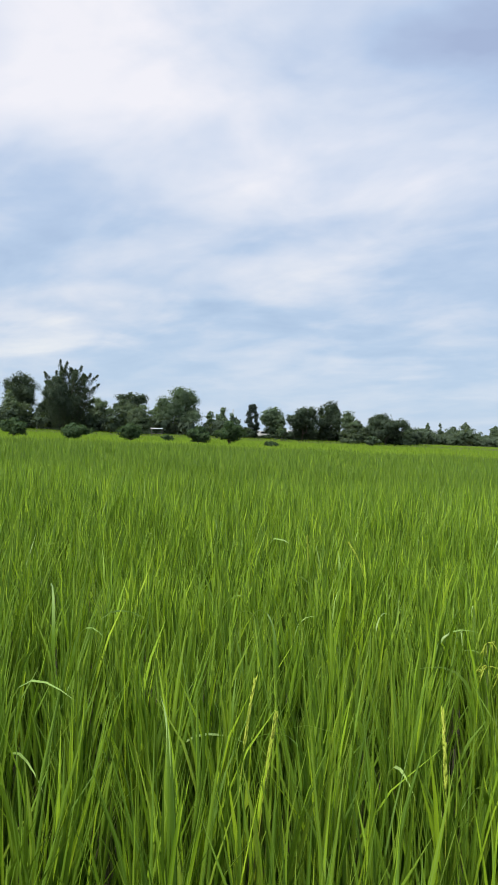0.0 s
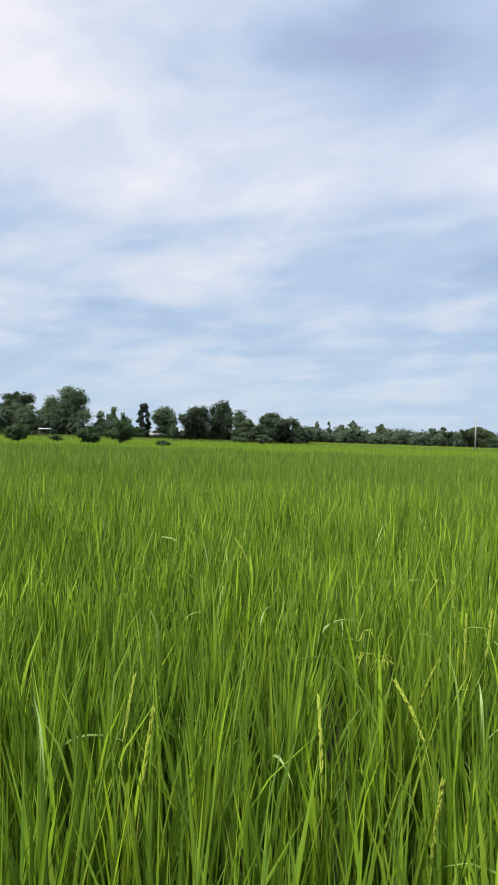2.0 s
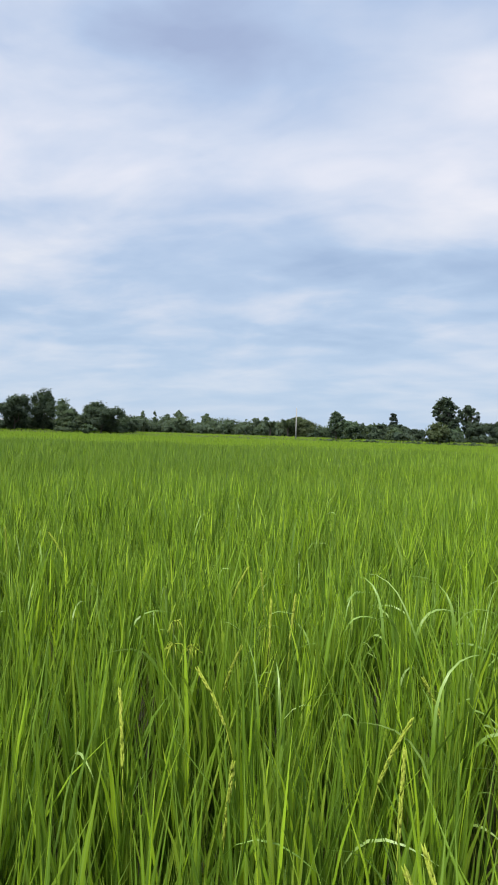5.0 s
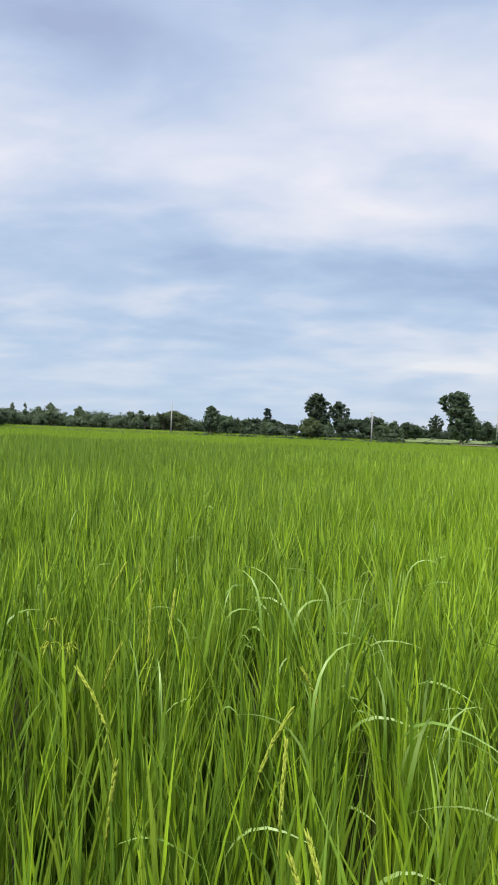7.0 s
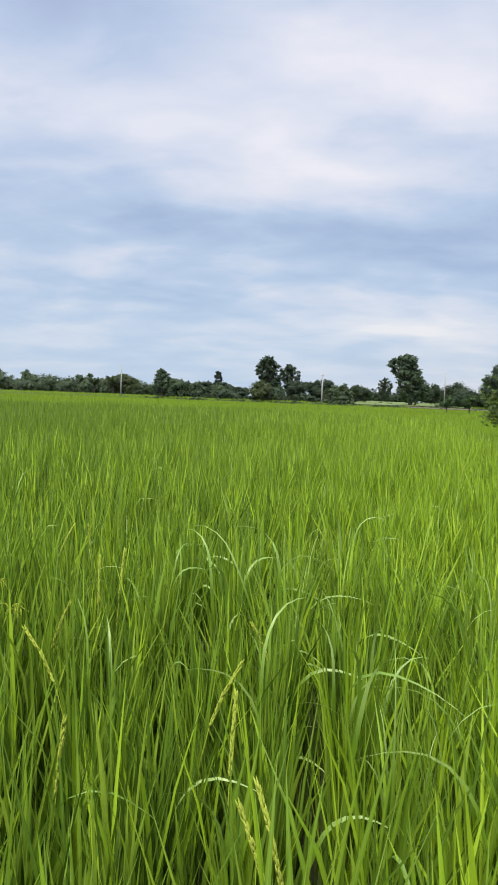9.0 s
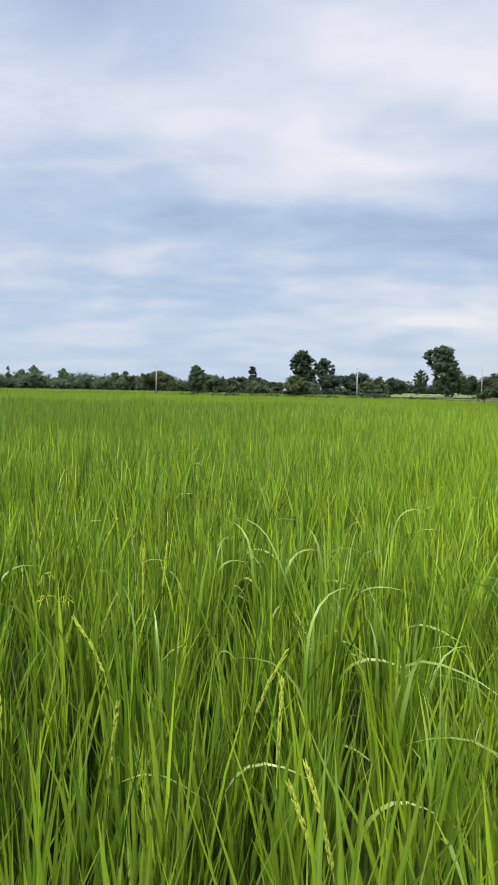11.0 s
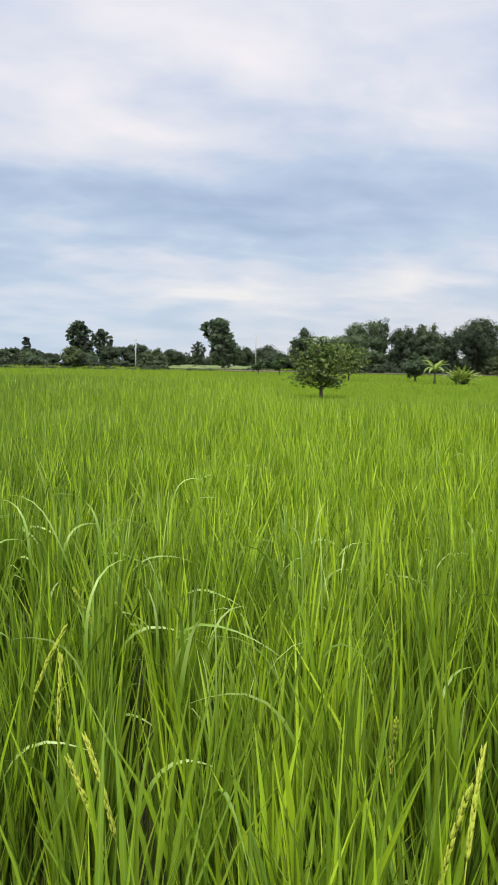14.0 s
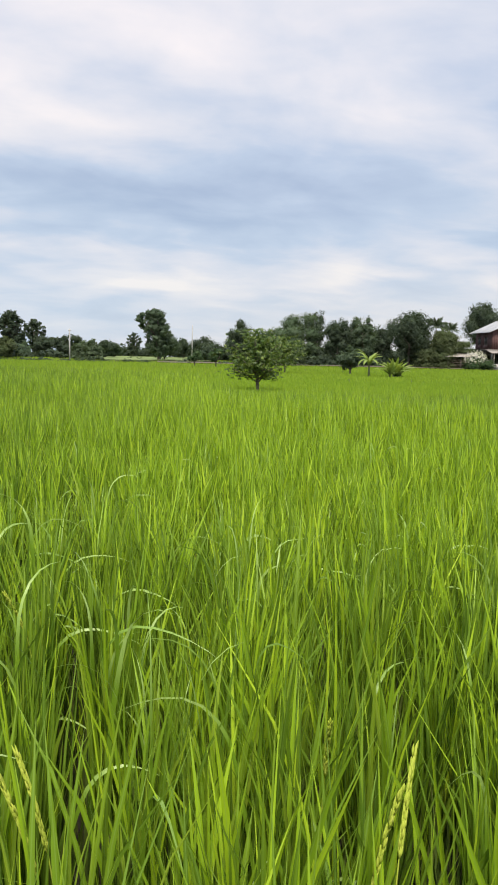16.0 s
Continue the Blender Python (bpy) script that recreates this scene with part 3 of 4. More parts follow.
# ---------------------------------------------------------------- trees
def limbs(rng, height, fork, lobes, r0, lean=0.0):
    """Trunk and limbs that run up into the lobes."""
    top = np.array((lean * height, 0.3 * lean * height, fork))
    pts = [(0, 0, -0.15), (lean * height * 0.3, 0.0, fork * 0.5), tuple(top)]
    pieces = [tube(pts, (r0 * 1.25, r0 * 0.9, r0 * 0.75))]
    order = sorted(lobes, key=lambda l: -l[3])[:7]
    for x, y, z, rx, ry, rz in order:
        end = np.array((x, y, z))
        mid = (top + end) / 2 + rng.normal(0, 0.06 * height, 3) + (0, 0, -0.04 * height)
        pieces.append(tube((top - (0, 0, 0.2), mid, end), (r0 * 0.6, r0 * 0.35, r0 * 0.1), 5))
    return joined(pieces)


def broad_tree(x, y, height, width, leaf="dark", bare=0.12, lumps=22, seed=0, size=0.27, gaps=0.5, label="", category="tree", name="tree", density=1.0, flat_top=0.0, skirt=0, lean=0.0):
    """A round-headed tree: lumps of leaves on limbs, bare below `bare` of its height."""
    rng = np.random.default_rng(seed + int(abs(x * 13 + y * 7)))
    z = float(ground_height(x, y))
    ob = thing(name, x, y, z, label or "dark green round-headed tree at the field's edge", category, "trees beyond the field", math.degrees(math.atan2(-x, y)))
    lo, width = height * bare, width * 1.14
    mid, half = (lo + height) / 2, (height - lo) / 2
    lobes = []
    for i in range(lumps):
        u = unit(rng.normal(size=3))
        u[2] = u[2] * 0.95 + 0.1 - 0.1 * flat_top
        k = rng.uniform(0.42, 0.84)
        r = rng.uniform(0.27, 0.46) * (1.1 - 0.12 * gaps)
        lobes.append((u[0] * k * width / 2, u[1] * k * width / 2, mid + u[2] * k * half, r * width / 2 * 1.15, r * width / 2 * 1.15, r * half * 1.1))
    lobes.append((0, 0, mid, width * 0.3, width * 0.3, half * 0.75))
    if skirt:       # crown held high, with growth along the trunk below it
        lobes = [(l[0] + lean * width, l[1], height - (height - l[2]) * 0.75, l[3], l[4], l[5] * 0.85) for l in lobes]
        for k in range(skirt):
            u = (k + 0.5) / skirt
            r = width * rng.uniform(0.22, 0.32)
            lobes.append((rng.normal(0.05, 0.09) * width, rng.normal(0, 0.08) * width, 0.07 * height + u * 0.55 * height, r, r, height * 0.11))
    lobes.append((rng.normal(0, .05) * width, 0, height - half * 0.28, width * 0.16, width * 0.16, half * 0.30))
    part("trunk", limbs(rng, height, lo + half * 0.35, lobes, 0.045 * height ** 0.9 * 0.6 + 0.03), BARK, ob, "rough grey-brown trunk", True)
    crown(lobes_cloud(rng, lobes, 2.0 * density, size, 0.7), LEAVES[leaf], ob)
    return ob


def shaped_tree(x, y, height, outline, leaf="dark", lumps=40, seed=0, size=0.36, gaps=0.3, label="", bare=0.1, lump=0.09):
    """A tree whose crown follows an outline: (height, left and right reach), all as parts of its height."""
    rng = np.random.default_rng(seed + int(abs(x * 17 + y * 3)))
    ob = thing("tree", x, y, float(ground_height(x, y)), label, "tree", "trees beyond the field", math.degrees(math.atan2(-x, y)))
    us = [o[0] for o in outline]
    lobes, core = [], []
    for i in range(lumps):
        u = bare + (1 - bare) * (i + rng.uniform(0, 1)) / lumps
        a, b = np.interp(u, us, [o[1] for o in outline]), np.interp(u, us, [o[2] for o in outline])
        mid, half = (a + b) / 2, (b - a) / 2
        r = min(lump * rng.uniform(0.75, 1.3), half * 0.9)
        side, depth = (-1, 1, 0.1, -0.55, 0.6)[i % 5], rng.uniform(-0.7, 0.7) * half
        k = max(half - r * 0.75, 0) * rng.uniform(0.7, 1.05)
        zc = u * (1 - 0.55 * lump)
        lobes.append(((mid + side * k) * height, depth * height, zc * height, r * height, r * height, r * height * rng.uniform(0.62, 0.85)))
        if i % 4 == 1:
            q = max(half * (0.75 - gaps), 0.05) * height
            core.append((mid * height, 0, zc * 0.96 * height, q, q, height * 0.1))
    limb_ends = lobes[1::3]
    pieces = [tube(((0, 0, -.2), (0.01 * height, 0, bare * height), (0.0, 0, 0.35 * height)), (0.03 * height, 0.022 * height, 0.018 * height))]
    for l in limb_ends:
        foot = np.array((0, 0, min(0.35, max(0.1, l[2] / height - 0.25)) * height))
        end = np.array(l[:3])
        pieces.append(tube((foot, (foot + end) / 2 + (0, 0, 0.03 * height), end), (0.012 * height, 0.008 * height, 0.003 * height), 5))
    part("trunk", joined(pieces), BARK, ob, "rough grey-brown trunk and limbs", True)
    crown(lobes_cloud(rng, lobes + core, 2.4, size, 0.7), LEAVES[leaf], ob)
    return ob


def willow_tree(x, y, height, width, leaf="pale", seed=0, bare=0.03, label="", spikes=10, size=0.28):
    """A feathery tree of upright hanging sprays, as of eucalyptus or acacia."""
    rng = np.random.default_rng(seed + int(abs(x * 11 + y * 5)))
    z = float(ground_height(x, y))
    ob = thing("tree", x, y, z, label or "pale grey-green feathery tree with hanging sprays", "tree", "trees beyond the field")
    lobes = []
    width *= 1.2
    for i in range(spikes):
        a, k = rng.uniform(0, 6.28), rng.uniform(0, 0.42) * width
        top = height * (1 - 0.55 * (k / width) - rng.uniform(0, 0.14)) if i else height
        r = rng.uniform(0.2, 0.3) * width + 0.15
        for zz in np.linspace(height * bare + 0.3, top - r, 4):
            s = 1.0 - 0.55 * (zz / height) ** 2
            lobes.append((math.cos(a) * k * (1.15 - .3 * zz / height) + rng.normal(0, .03) * width, math.sin(a) * k, zz, r * (0.6 + s * .6), r * (0.6 + s * .6), (top - height * bare) / 6.2))
    part("trunk", limbs(rng, height, height * 0.35, lobes[3::8], 0.03 * height ** 0.9 * 0.6 + 0.03), BARK, ob, "slim pale trunk", True)
    crown(lobes_cloud(rng, lobes, 1.3, size, 0.45, droop=0.9, shell=0.35), LEAVES[leaf], ob)
    return ob


def conifer_tree(x, y, height, width, seed=0, label=""):
    """A dark narrow tree with tiered boughs."""
    rng = np.random.default_rng(seed + int(abs(x * 3 + y)))
    ob = thing("tree", x, y, float(ground_height(x, y)), label or "dark narrow pointed tree in the tree line", "tree", "trees beyond the field")
    lobes = []
    for i in range(90):
        u = rng.uniform(0.04, 0.97)
        prof = math.sin(min(1, (1 - u) * 1.35 + 0.12) * math.pi / 2) * (0.75 + 0.25 * min(1, u * 5))
        a = rng.uniform(0, 6.28)
        k = width / 2 * prof * 0.72
        lobes.append((math.cos(a) * k, math.sin(a) * k, u * height, width * 0.17 + .05, width * 0.17 + .05, height * 0.055))
    part("trunk", tube(((0, 0, -.1), (0, 0, height * .5), (0, 0, height * .96)), (0.16, 0.1, 0.02)), BARK, ob, "straight dark trunk", True)
    crown(lobes_cloud(rng, lobes, 2.4, 0.28, 0.6, droop=0.3), LEAVES["conifer"], ob)
    return ob


def bamboo_clump(x, y, height, width, seed=0):
    """Many arching canes with drooping feathery leaves."""
    rng = np.random.default_rng(seed + 5)
    ob = thing("bamboo_clump", x, y, float(ground_height(x, y)), "tall dark green bamboo clump with plumed arching tops", "bamboo", "trees beyond the field", math.degrees(math.atan2(-x, y)))
    canes, leaves = [], []
    for i in range(70):
        a = rng.uniform(0, 6.28)
        spread = rng.uniform(0.02, 1) ** 0.6
        h = height * (1.0 - 0.40 * spread ** 2 + rng.normal(0, 0.07)) * (0.62 if i % 3 == 0 else 1.0)
        plume = i < 22
        if plume:
            off = -1.0 + 2.0 * i / 21 + rng.normal(0, 0.1)
            a, spread = (0.15 if off > 0 else 3.0) + rng.uniform(-.5, .5), abs(off)
            h = height * (rng.uniform(0.84, 1.04) - 0.24 * off * off)
        else:
            h *= 0.82
        if i == 1:
            a, spread, h = 2.95, 1.5, height * 0.76
        reach = spread * width * 0.5
        root = 0.3 * min(reach, width * 0.4)
        pts = [(root * math.cos(a), root * math.sin(a), -0.1)]
        bow = rng.uniform(-1.6, 1.2) if plume else rng.uniform(-0.5, 0.5)
        for u in (0.3, 0.55, 0.75, 0.88, 0.96, 1.0):
            zz = h * (u if u < 0.9 else 0.9 + (u - 0.9) * 0.75)
            k = root + (reach - root) * (0.65 * u + 0.35 * u ** 3)
            pts.append((k * math.cos(a) + bow * max(0, u - .6) ** 2 * 6, k * math.sin(a), zz))
        canes.append(tube(pts, (.05, .05, .045, .035, .025, .015, .008), 5))
        p = np.array(pts)
        n = 900
        s = rng.uniform(0.02, 1, n) ** 0.85 * (len(p) - 1)
        k = np.minimum(s.astype(int), len(p) - 2)
        c = p[k] + (p[k + 1] - p[k]) * (s - k)[:, None]
        fluff = (0.05 + 0.9 * (1 - s / (len(p) - 1)) ** (1.5 if plume else 0.9))[:, None]
        c = c + rng.normal(size=(n, 3)) * fluff * (1.1, 1.1, 0.8)
        c[:, 2] = np.maximum(c[:, 2] - 0.1, 0.2)
        away = unit(c - np.array((0, 0, 0.45 * height)) + rng.normal(size=(n, 3)) * 1.5 + (0, 0, 1.0))
        leaves.append(small_leaves(rng, c, away, 0.4 if plume else 0.5, 0.17, droop=0.5 if plume else 0.8))
    part("cane", joined(canes), BARK, ob, "clustered bamboo canes", True)
    crown(leafage(leaves), LEAVES["bamboo"], ob)
    return ob


def palm_tree(x, y, height, width, seed=0, label="", droop=1.0, trunk_r=0.14, fronds=17, leaf="palm", rise=(0.05, 1.3), stem=0.82):
    rng = np.random.default_rng(seed + int(abs(x)))
    ob = thing("palm_tree", x, y, float(ground_height(x, y)), label or "slender coconut palm with a ragged crown", "palm tree", "palms beyond the field")
    part("trunk", tube(((0, 0, -.1), (0.1, 0, height * .45), (0, 0, height * stem)), (trunk_r * 1.3, trunk_r, trunk_r * .8)), BARK, ob, "ringed grey trunk", True)
    for i in range(fronds):
        a = 6.28 * i / fronds + rng.uniform(-.2, .2)
        up = rng.uniform(*rise)
        reach = width * 0.62 * rng.uniform(0.8, 1.1)
        v, q = [], []
        m = 7
        c, s = math.cos(a), math.sin(a)
        for k in range(m + 1):
            u = k / m
            r = reach * (u * math.cos(up * 0.8) + 0.1 * u)
            zz = height * stem + reach * (math.sin(up) * u * 1.1 - droop * 0.75 * u * u)
            v.append((c * r, s * r, zz))
            if k < m:
                for sd in (-1, 1):
                    ln = reach * 0.36 * math.sin(math.pi * min(1, u * .85 + .14))
                    v.append((c * (r + ln * .45) - s * ln * sd * .8, s * (r + ln * .45) + c * ln * sd * .8, zz - ln * 0.55))
        t = []
        idx = [3 * k for k in range(m)] + [3 * m]
        for k in range(m):
            for sd in (1, 2):
                t.append((idx[k], idx[k] + sd, idx[k + 1]))
        part("frond", (np.array(v), [], t), LEAVES[leaf], ob)
    return ob


def banana_plant(x, y, height, width, seed=0, leaves=9, stems=1, label="", broad=0.5):
    rng = np.random.default_rng(seed + 3)
    ob = thing("banana_plant", x, y, float(ground_height(x, y)), label, "banana plant", "banana plants in the field")
    for s_ in range(stems):
        ox, oy = (0, 0) if stems == 1 else (rng.uniform(-.3, .3) * width, rng.uniform(-.2, .2) * width)
        st = height * (0.42 if stems == 1 else 0.14)
        part("stem", tube(((ox, oy, -.1), (ox, oy, st * .5), (ox * 1.1, oy, st)), (.11, .09, .07)), LEAVES["olive"], ob, "fleshy green-brown stem", True)
        for i in range(leaves):
            a = 6.28 * i / leaves + rng.uniform(-.3, .3)
            up = rng.uniform(0.8, 1.5)
            ln = rng.uniform(0.75, 1.05) * (height - st) * (1.35 if stems == 1 else 0.98)
            sag = rng.uniform(0.5, 1.2) if stems == 1 else rng.uniform(0.35, 0.8)
            v, q = [], []
            m = 8
            c, s = math.cos(a), math.sin(a)
            r, z = 0.0, st - 0.05
            ang = up
            for k in range(m + 1):
                u = k / m
                w = 0.17 * height * broad * math.sin(math.pi * min(1.0, 0.08 + u * 0.92)) ** 0.6 + 0.01
                fold = 0.35 * w
                tear = 0.88 if k % 2 else 1.0
                v += [(ox + c * r - s * w * tear, oy + s * r + c * w * tear, z - fold), (ox + c * r, oy + s * r, z), (ox + c * r + s * w * tear, oy + s * r - c * w * tear, z - fold)]
                r += math.cos(ang) * ln / m
                z += math.sin(ang) * ln / m
                ang -= sag * 2.3 / m
            for k in range(m):
                q += [(3 * k, 3 * k + 1, 3 * k + 4, 3 * k + 3), (3 * k + 1, 3 * k + 2, 3 * k + 5, 3 * k + 4)]
            part("leaf", (np.array(v), q, []), LEAVES["banana"], ob, smooth=True)
    return ob


def hedge(name, a0, a1, d0, d1, h, leaf, label, seed, size=0.5, density=0.9, step=0.9, category="bushes"):
    """A ragged belt of bushes; h: a function of azimuth that gives the height."""
    rng = np.random.default_rng(seed)
    lobes = []
    a = a0
    while a < a1:
        d = rng.uniform(d0, d1)
        ar = math.radians(a)
        x, y = d * math.sin(ar), d * math.cos(ar)
        hh = h(a) * rng.uniform(0.55, 1.1)
        r = hh * rng.uniform(0.45, 0.75)
        z = float(ground_height(x, y))
        if hh > 0.15:
            lobes.append((x, y, z + hh * 0.42, r * 1.2, r * 1.2, hh * 0.58))
        a += math.degrees(step * max(r, 0.25) / d)
    ob = foliage(name, lobes_cloud(rng, lobes, density * 2.4, size, 0.7), LEAVES[leaf])
    return tagged(ob, label, category, kind="stuff")


def pole(x, y, height, label, arm=True):
    """A slim tapered concrete post with a cap and insulators."""
    ob = thing("utility_pole", x, y, float(ground_height(x, y)), label, "utility pole", "utility poles")
    part("shaft", tube(((0, 0, -.2), (0, 0, height)), (.15, .095), 8), CONCRETE, ob, "grey concrete shaft", True)
    if arm:
        part("cross_arm", block(-.3, -.05, height - .42, .3, .05, height - .33), GREY_WOOD, ob, "short weathered cross arm")
        for k in (-.25, 0, .25):
            part("insulator", tube(((k, 0, height - .32), (k, 0, height - .25), (k, 0, height - .14)), (.05, .06, .03), 6), WHITE, ob, "pale insulator", True)
    return ob


# ---------------------------------------------------------------- the tree line, from the bamboo round to the house
broad_tree(-85.2, 157.9, 12.0, 8.4, "dark", 0.15, gaps=1.0, lumps=19, label="tall dark broad tree with open branches")
willow_tree(-78.3, 144.4, 8.5, 5.8, "pale")
broad_tree(-92.0, 158.0, 6.5, 6.0, "dark", 0.05)
broad_tree(-75.2, 152.7, 7.1, 5.2, "dark", 0.04)
bamboo_clump(-66.7, 145.0, 14.6, 10.8)
willow_tree(-63.5, 155.4, 8.4, 6.0, "pale")
willow_tree(-58.5, 156.4, 7.8, 5.6, "pale", seed=3)
broad_tree(-64.4, 173.9, 9.7, 7.4, "dark", 0.3, flat_top=1.0, label="dark flat-topped tree behind paler ones")
willow_tree(-52.9, 149.0, 6.8, 4.4, "pale")
willow_tree(-54.7, 166.0, 8.2, 4.2, "fresh", seed=1)
broad_tree(-47.3, 157.2, 9.8, 8.6, "fresh", 0.05, lumps=24, label="large fresh green spreading tree at the field's edge")
willow_tree(-43.0, 164.7, 5.9, 2.8, "fresh", spikes=5)
willow_tree(-42.8, 174.2, 7.3, 3.2, "fresh", spikes=6)
willow_tree(-37.9, 165.9, 5.4, 2.5, "fresh", spikes=5)
conifer_tree(-32.1, 157.9, 7.0, 3.3)
broad_tree(-28.4, 161.7, 6.2, 5.4, "fresh", 0.08)
broad_tree(-24.1, 147.0, 3.3, 2.0, "fresh", 0.25, 10, size=0.26, label="small green tree on a thin trunk before the tree line")
broad_tree(-21.4, 156.6, 6.8, 6.0, "dark", 0.04, lumps=20)
broad_tree(-16.6, 160.3, 8.0, 5.4, "dark", 0.06, lumps=20)
willow_tree(-12.5, 156.1, 7.1, 3.9, "pale")
broad_tree(-12.4, 189.6, 5.4, 2.6, "dark", 0.1)
broad_tree(-4.9, 156.5, 6.1, 7.6, "dark", 0.04, lumps=24, label="broad dark domed tree at the field's edge")
willow_tree(-8.2, 160.5, 5.2, 3.4, "pale", seed=2)
willow_tree(-1.1, 158.1, 4.8, 3.2, "pale")
broad_tree(-6.9, 145.7, 2.0, 2.8, "mid", 0.0, 10, size=0.3, name="bush", label="low dark bush before the tree line", category="bush")
broad_tree(40.8, 185.6, 5.2, 8.8, "olive", 0.03, lumps=22, label="wide olive-green tree beside a pole")
shaped_tree(41.0, 151.1, 5.9, ((0.15, -.24, .2), (.4, -.34, .29), (.7, -.26, .32), (.86, -.23, .24), (.95, -.16, .12), (1, -.06, .03)), "mid", 40, size=0.3, gaps=0.6, bare=0.17, lump=0.105, label="slender tree with open foliage and a bare trunk")
conifer_tree(75.2, 215.3, 7.6, 3.4)
broad_tree(46.3, 158.4, 3.9, 4.2, "fresh", 0.0, 16)
broad_tree(50.2, 156.2, 3.3, 3.4, "mid", 0.0, 14)
willow_tree(53.6, 152.0, 3.6, 3.0, "pale", spikes=7)
broad_tree(64.6, 151.0, 3.1, 3.6, "mid", 0.0, 14)
willow_tree(66.9, 152.6, 3.9, 2.6, "fresh", spikes=6)
broad_tree(54.5, 163.0, 3.6, 5.2, "dark", 0.0)
broad_tree(50.6, 164.0, 3.4, 4.8, "dark", 0.0)
broad_tree(57.1, 160.3, 3.7, 5.4, "dark", 0.0)
broad_tree(59.3, 156.3, 2.8, 4.4, "dark", 0.0)
broad_tree(59.9, 145.0, 4.4, 4.3, "olive", 0.0, 20, size=0.26, gaps=0.2, label="round pale olive bushy tree before taller dark ones")
shaped_tree(78.0, 181.6, 11.2, ((.1, -.16, .2), (.36, -.17, .2), (.5, -.37, .2), (.62, -.47, .28), (.8, -.41, .19), (.93, -.32, .06), (1, -.2, -.06)), "dark", 54, label="tall dark tree with lumpy open crown")
shaped_tree(81.9, 179.8, 9.4, ((.1, -.3, .3), (.3, -.28, .2), (.48, -.17, .28), (.64, -.28, .3), (.8, -.24, .28), (.93, -.2, .17), (1, -.08, .05)), "dark", 46, gaps=0.45, label="dark tree with tiered lumpy crown beside a taller one")
broad_tree(83.6, 178.0, 5.2, 6.0, "dark", 0.02)
broad_tree(76.2, 151.7, 4.8, 6.7, "dark", 0.0, 19)
willow_tree(73.3, 140.1, 4.3, 2.8, "pale", spikes=6)
willow_tree(74.0, 136.5, 4.8, 3.2, "pale", spikes=6, seed=4)
broad_tree(87.9, 156.4, 3.9, 5.2, "dark", 0.0)
broad_tree(91.4, 158.6, 3.4, 3.6, "mid", 0.0)
shaped_tree(106.6, 175.3, 6.3, ((.15, -.12, .14), (.45, -.3, .3), (.7, -.36, .36), (.9, -.24, .24), (1, -.08, .08)), "dark", 36, label="round dark tree on a short trunk behind the meadow", gaps=0.4)
shaped_tree(89.6, 137.6, 10.6, ((.1, -.13, .2), (.3, -.27, .29), (.5, -.24, .26), (.6, -.32, .24), (.75, -.46, .21), (.88, -.43, .18), (.96, -.33, .1), (1, -.2, -.0)), "mid", 78, size=0.3, gaps=0.4, lump=0.085, label="tall leafy tree with a leaning open crown")
broad_tree(92.3, 139.4, 6.2, 5.0, "mid", 0.05)
broad_tree(108.6, 155.9, 5.0, 3.8, "dark", 0.0)
broad_tree(109.4, 149.7, 5.4, 5.2, "dark", 0.0)
broad_tree(60.7, 84.5, 2.2, 2.2, "shrub", 0.28, 9, size=0.22, label="small round mango tree on a short trunk")
broad_tree(60.5, 79.6, 2.4, 2.35, "shrub", 0.28, 9, size=0.22, label="small round mango tree on a short trunk")
broad_tree(100.1, 124.3, 8.5, 6.1, "dark", 0.05, 21)
broad_tree(104.5, 121.0, 6.2, 5.0, "mid", 0.03)
willow_tree(109.8, 117.9, 11.6, 7.6, "fresh", spikes=14)
broad_tree(121.2, 123.9, 11.7, 4.8, "dark", 0.1, 18)
broad_tree(113.8, 109.8, 9.0, 5.2, "dark", 0.03, 19)
broad_tree(120.4, 111.7, 8.6, 5.4, "dark", 0.03)
broad_tree(117.4, 105.9, 8.4, 4.4, "mid", 0.03, seed=6)
willow_tree(119.0, 110.2, 10.1, 3.6, "mid", spikes=6, label="tall feathery pointed tree among dark ones")
willow_tree(116.2, 105.0, 9.8, 3.4, "mid", seed=9, spikes=6, label="tall feathery pointed tree among dark ones")
broad_tree(121.7, 105.6, 7.6, 4.6, "dark", 0.02)
broad_tree(118.2, 95.5, 10.2, 7.7, "dark", 0.03, 30, label="very large dark round tree by the track")
palm_tree(143.0, 108.3, 10.9, 4.6, rise=(0.0, 1.5), droop=0.55, fronds=24)
palm_tree(144.8, 105.9, 9.9, 4.2, seed=2, rise=(0.0, 1.5), droop=0.55, fronds=24)
willow_tree(122.4, 90.1, 8.9, 7.4, "olive", spikes=16)
broad_tree(154.0, 103.2, 14.5, 8.6, "dark", 0.1, 24, label="large dark tree behind the red house")
broad_tree(158.0, 93.0, 13.0, 9.0, "dark", 0.1, 21, label="large dark tree behind the red house")
for px, py, ph, pw in ((52.4, 171.6, 4.6, 6.0), (56.2, 170.4, 5.4, 5.0), (49.8, 172.5, 4.4, 5.0), (33.6, 183.0, 5.3, 5.0), (37.6, 181.8, 5.8, 5.5)):
    palm_tree(px, py, ph, pw * 0.75, label="low bushy palm among dark trees", trunk_r=0.16, fronds=26, droop=0.45, rise=(0.3, 1.5), stem=0.42)
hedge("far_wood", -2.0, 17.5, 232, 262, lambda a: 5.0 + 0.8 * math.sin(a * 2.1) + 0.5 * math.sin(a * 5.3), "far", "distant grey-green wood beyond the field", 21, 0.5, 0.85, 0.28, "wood")
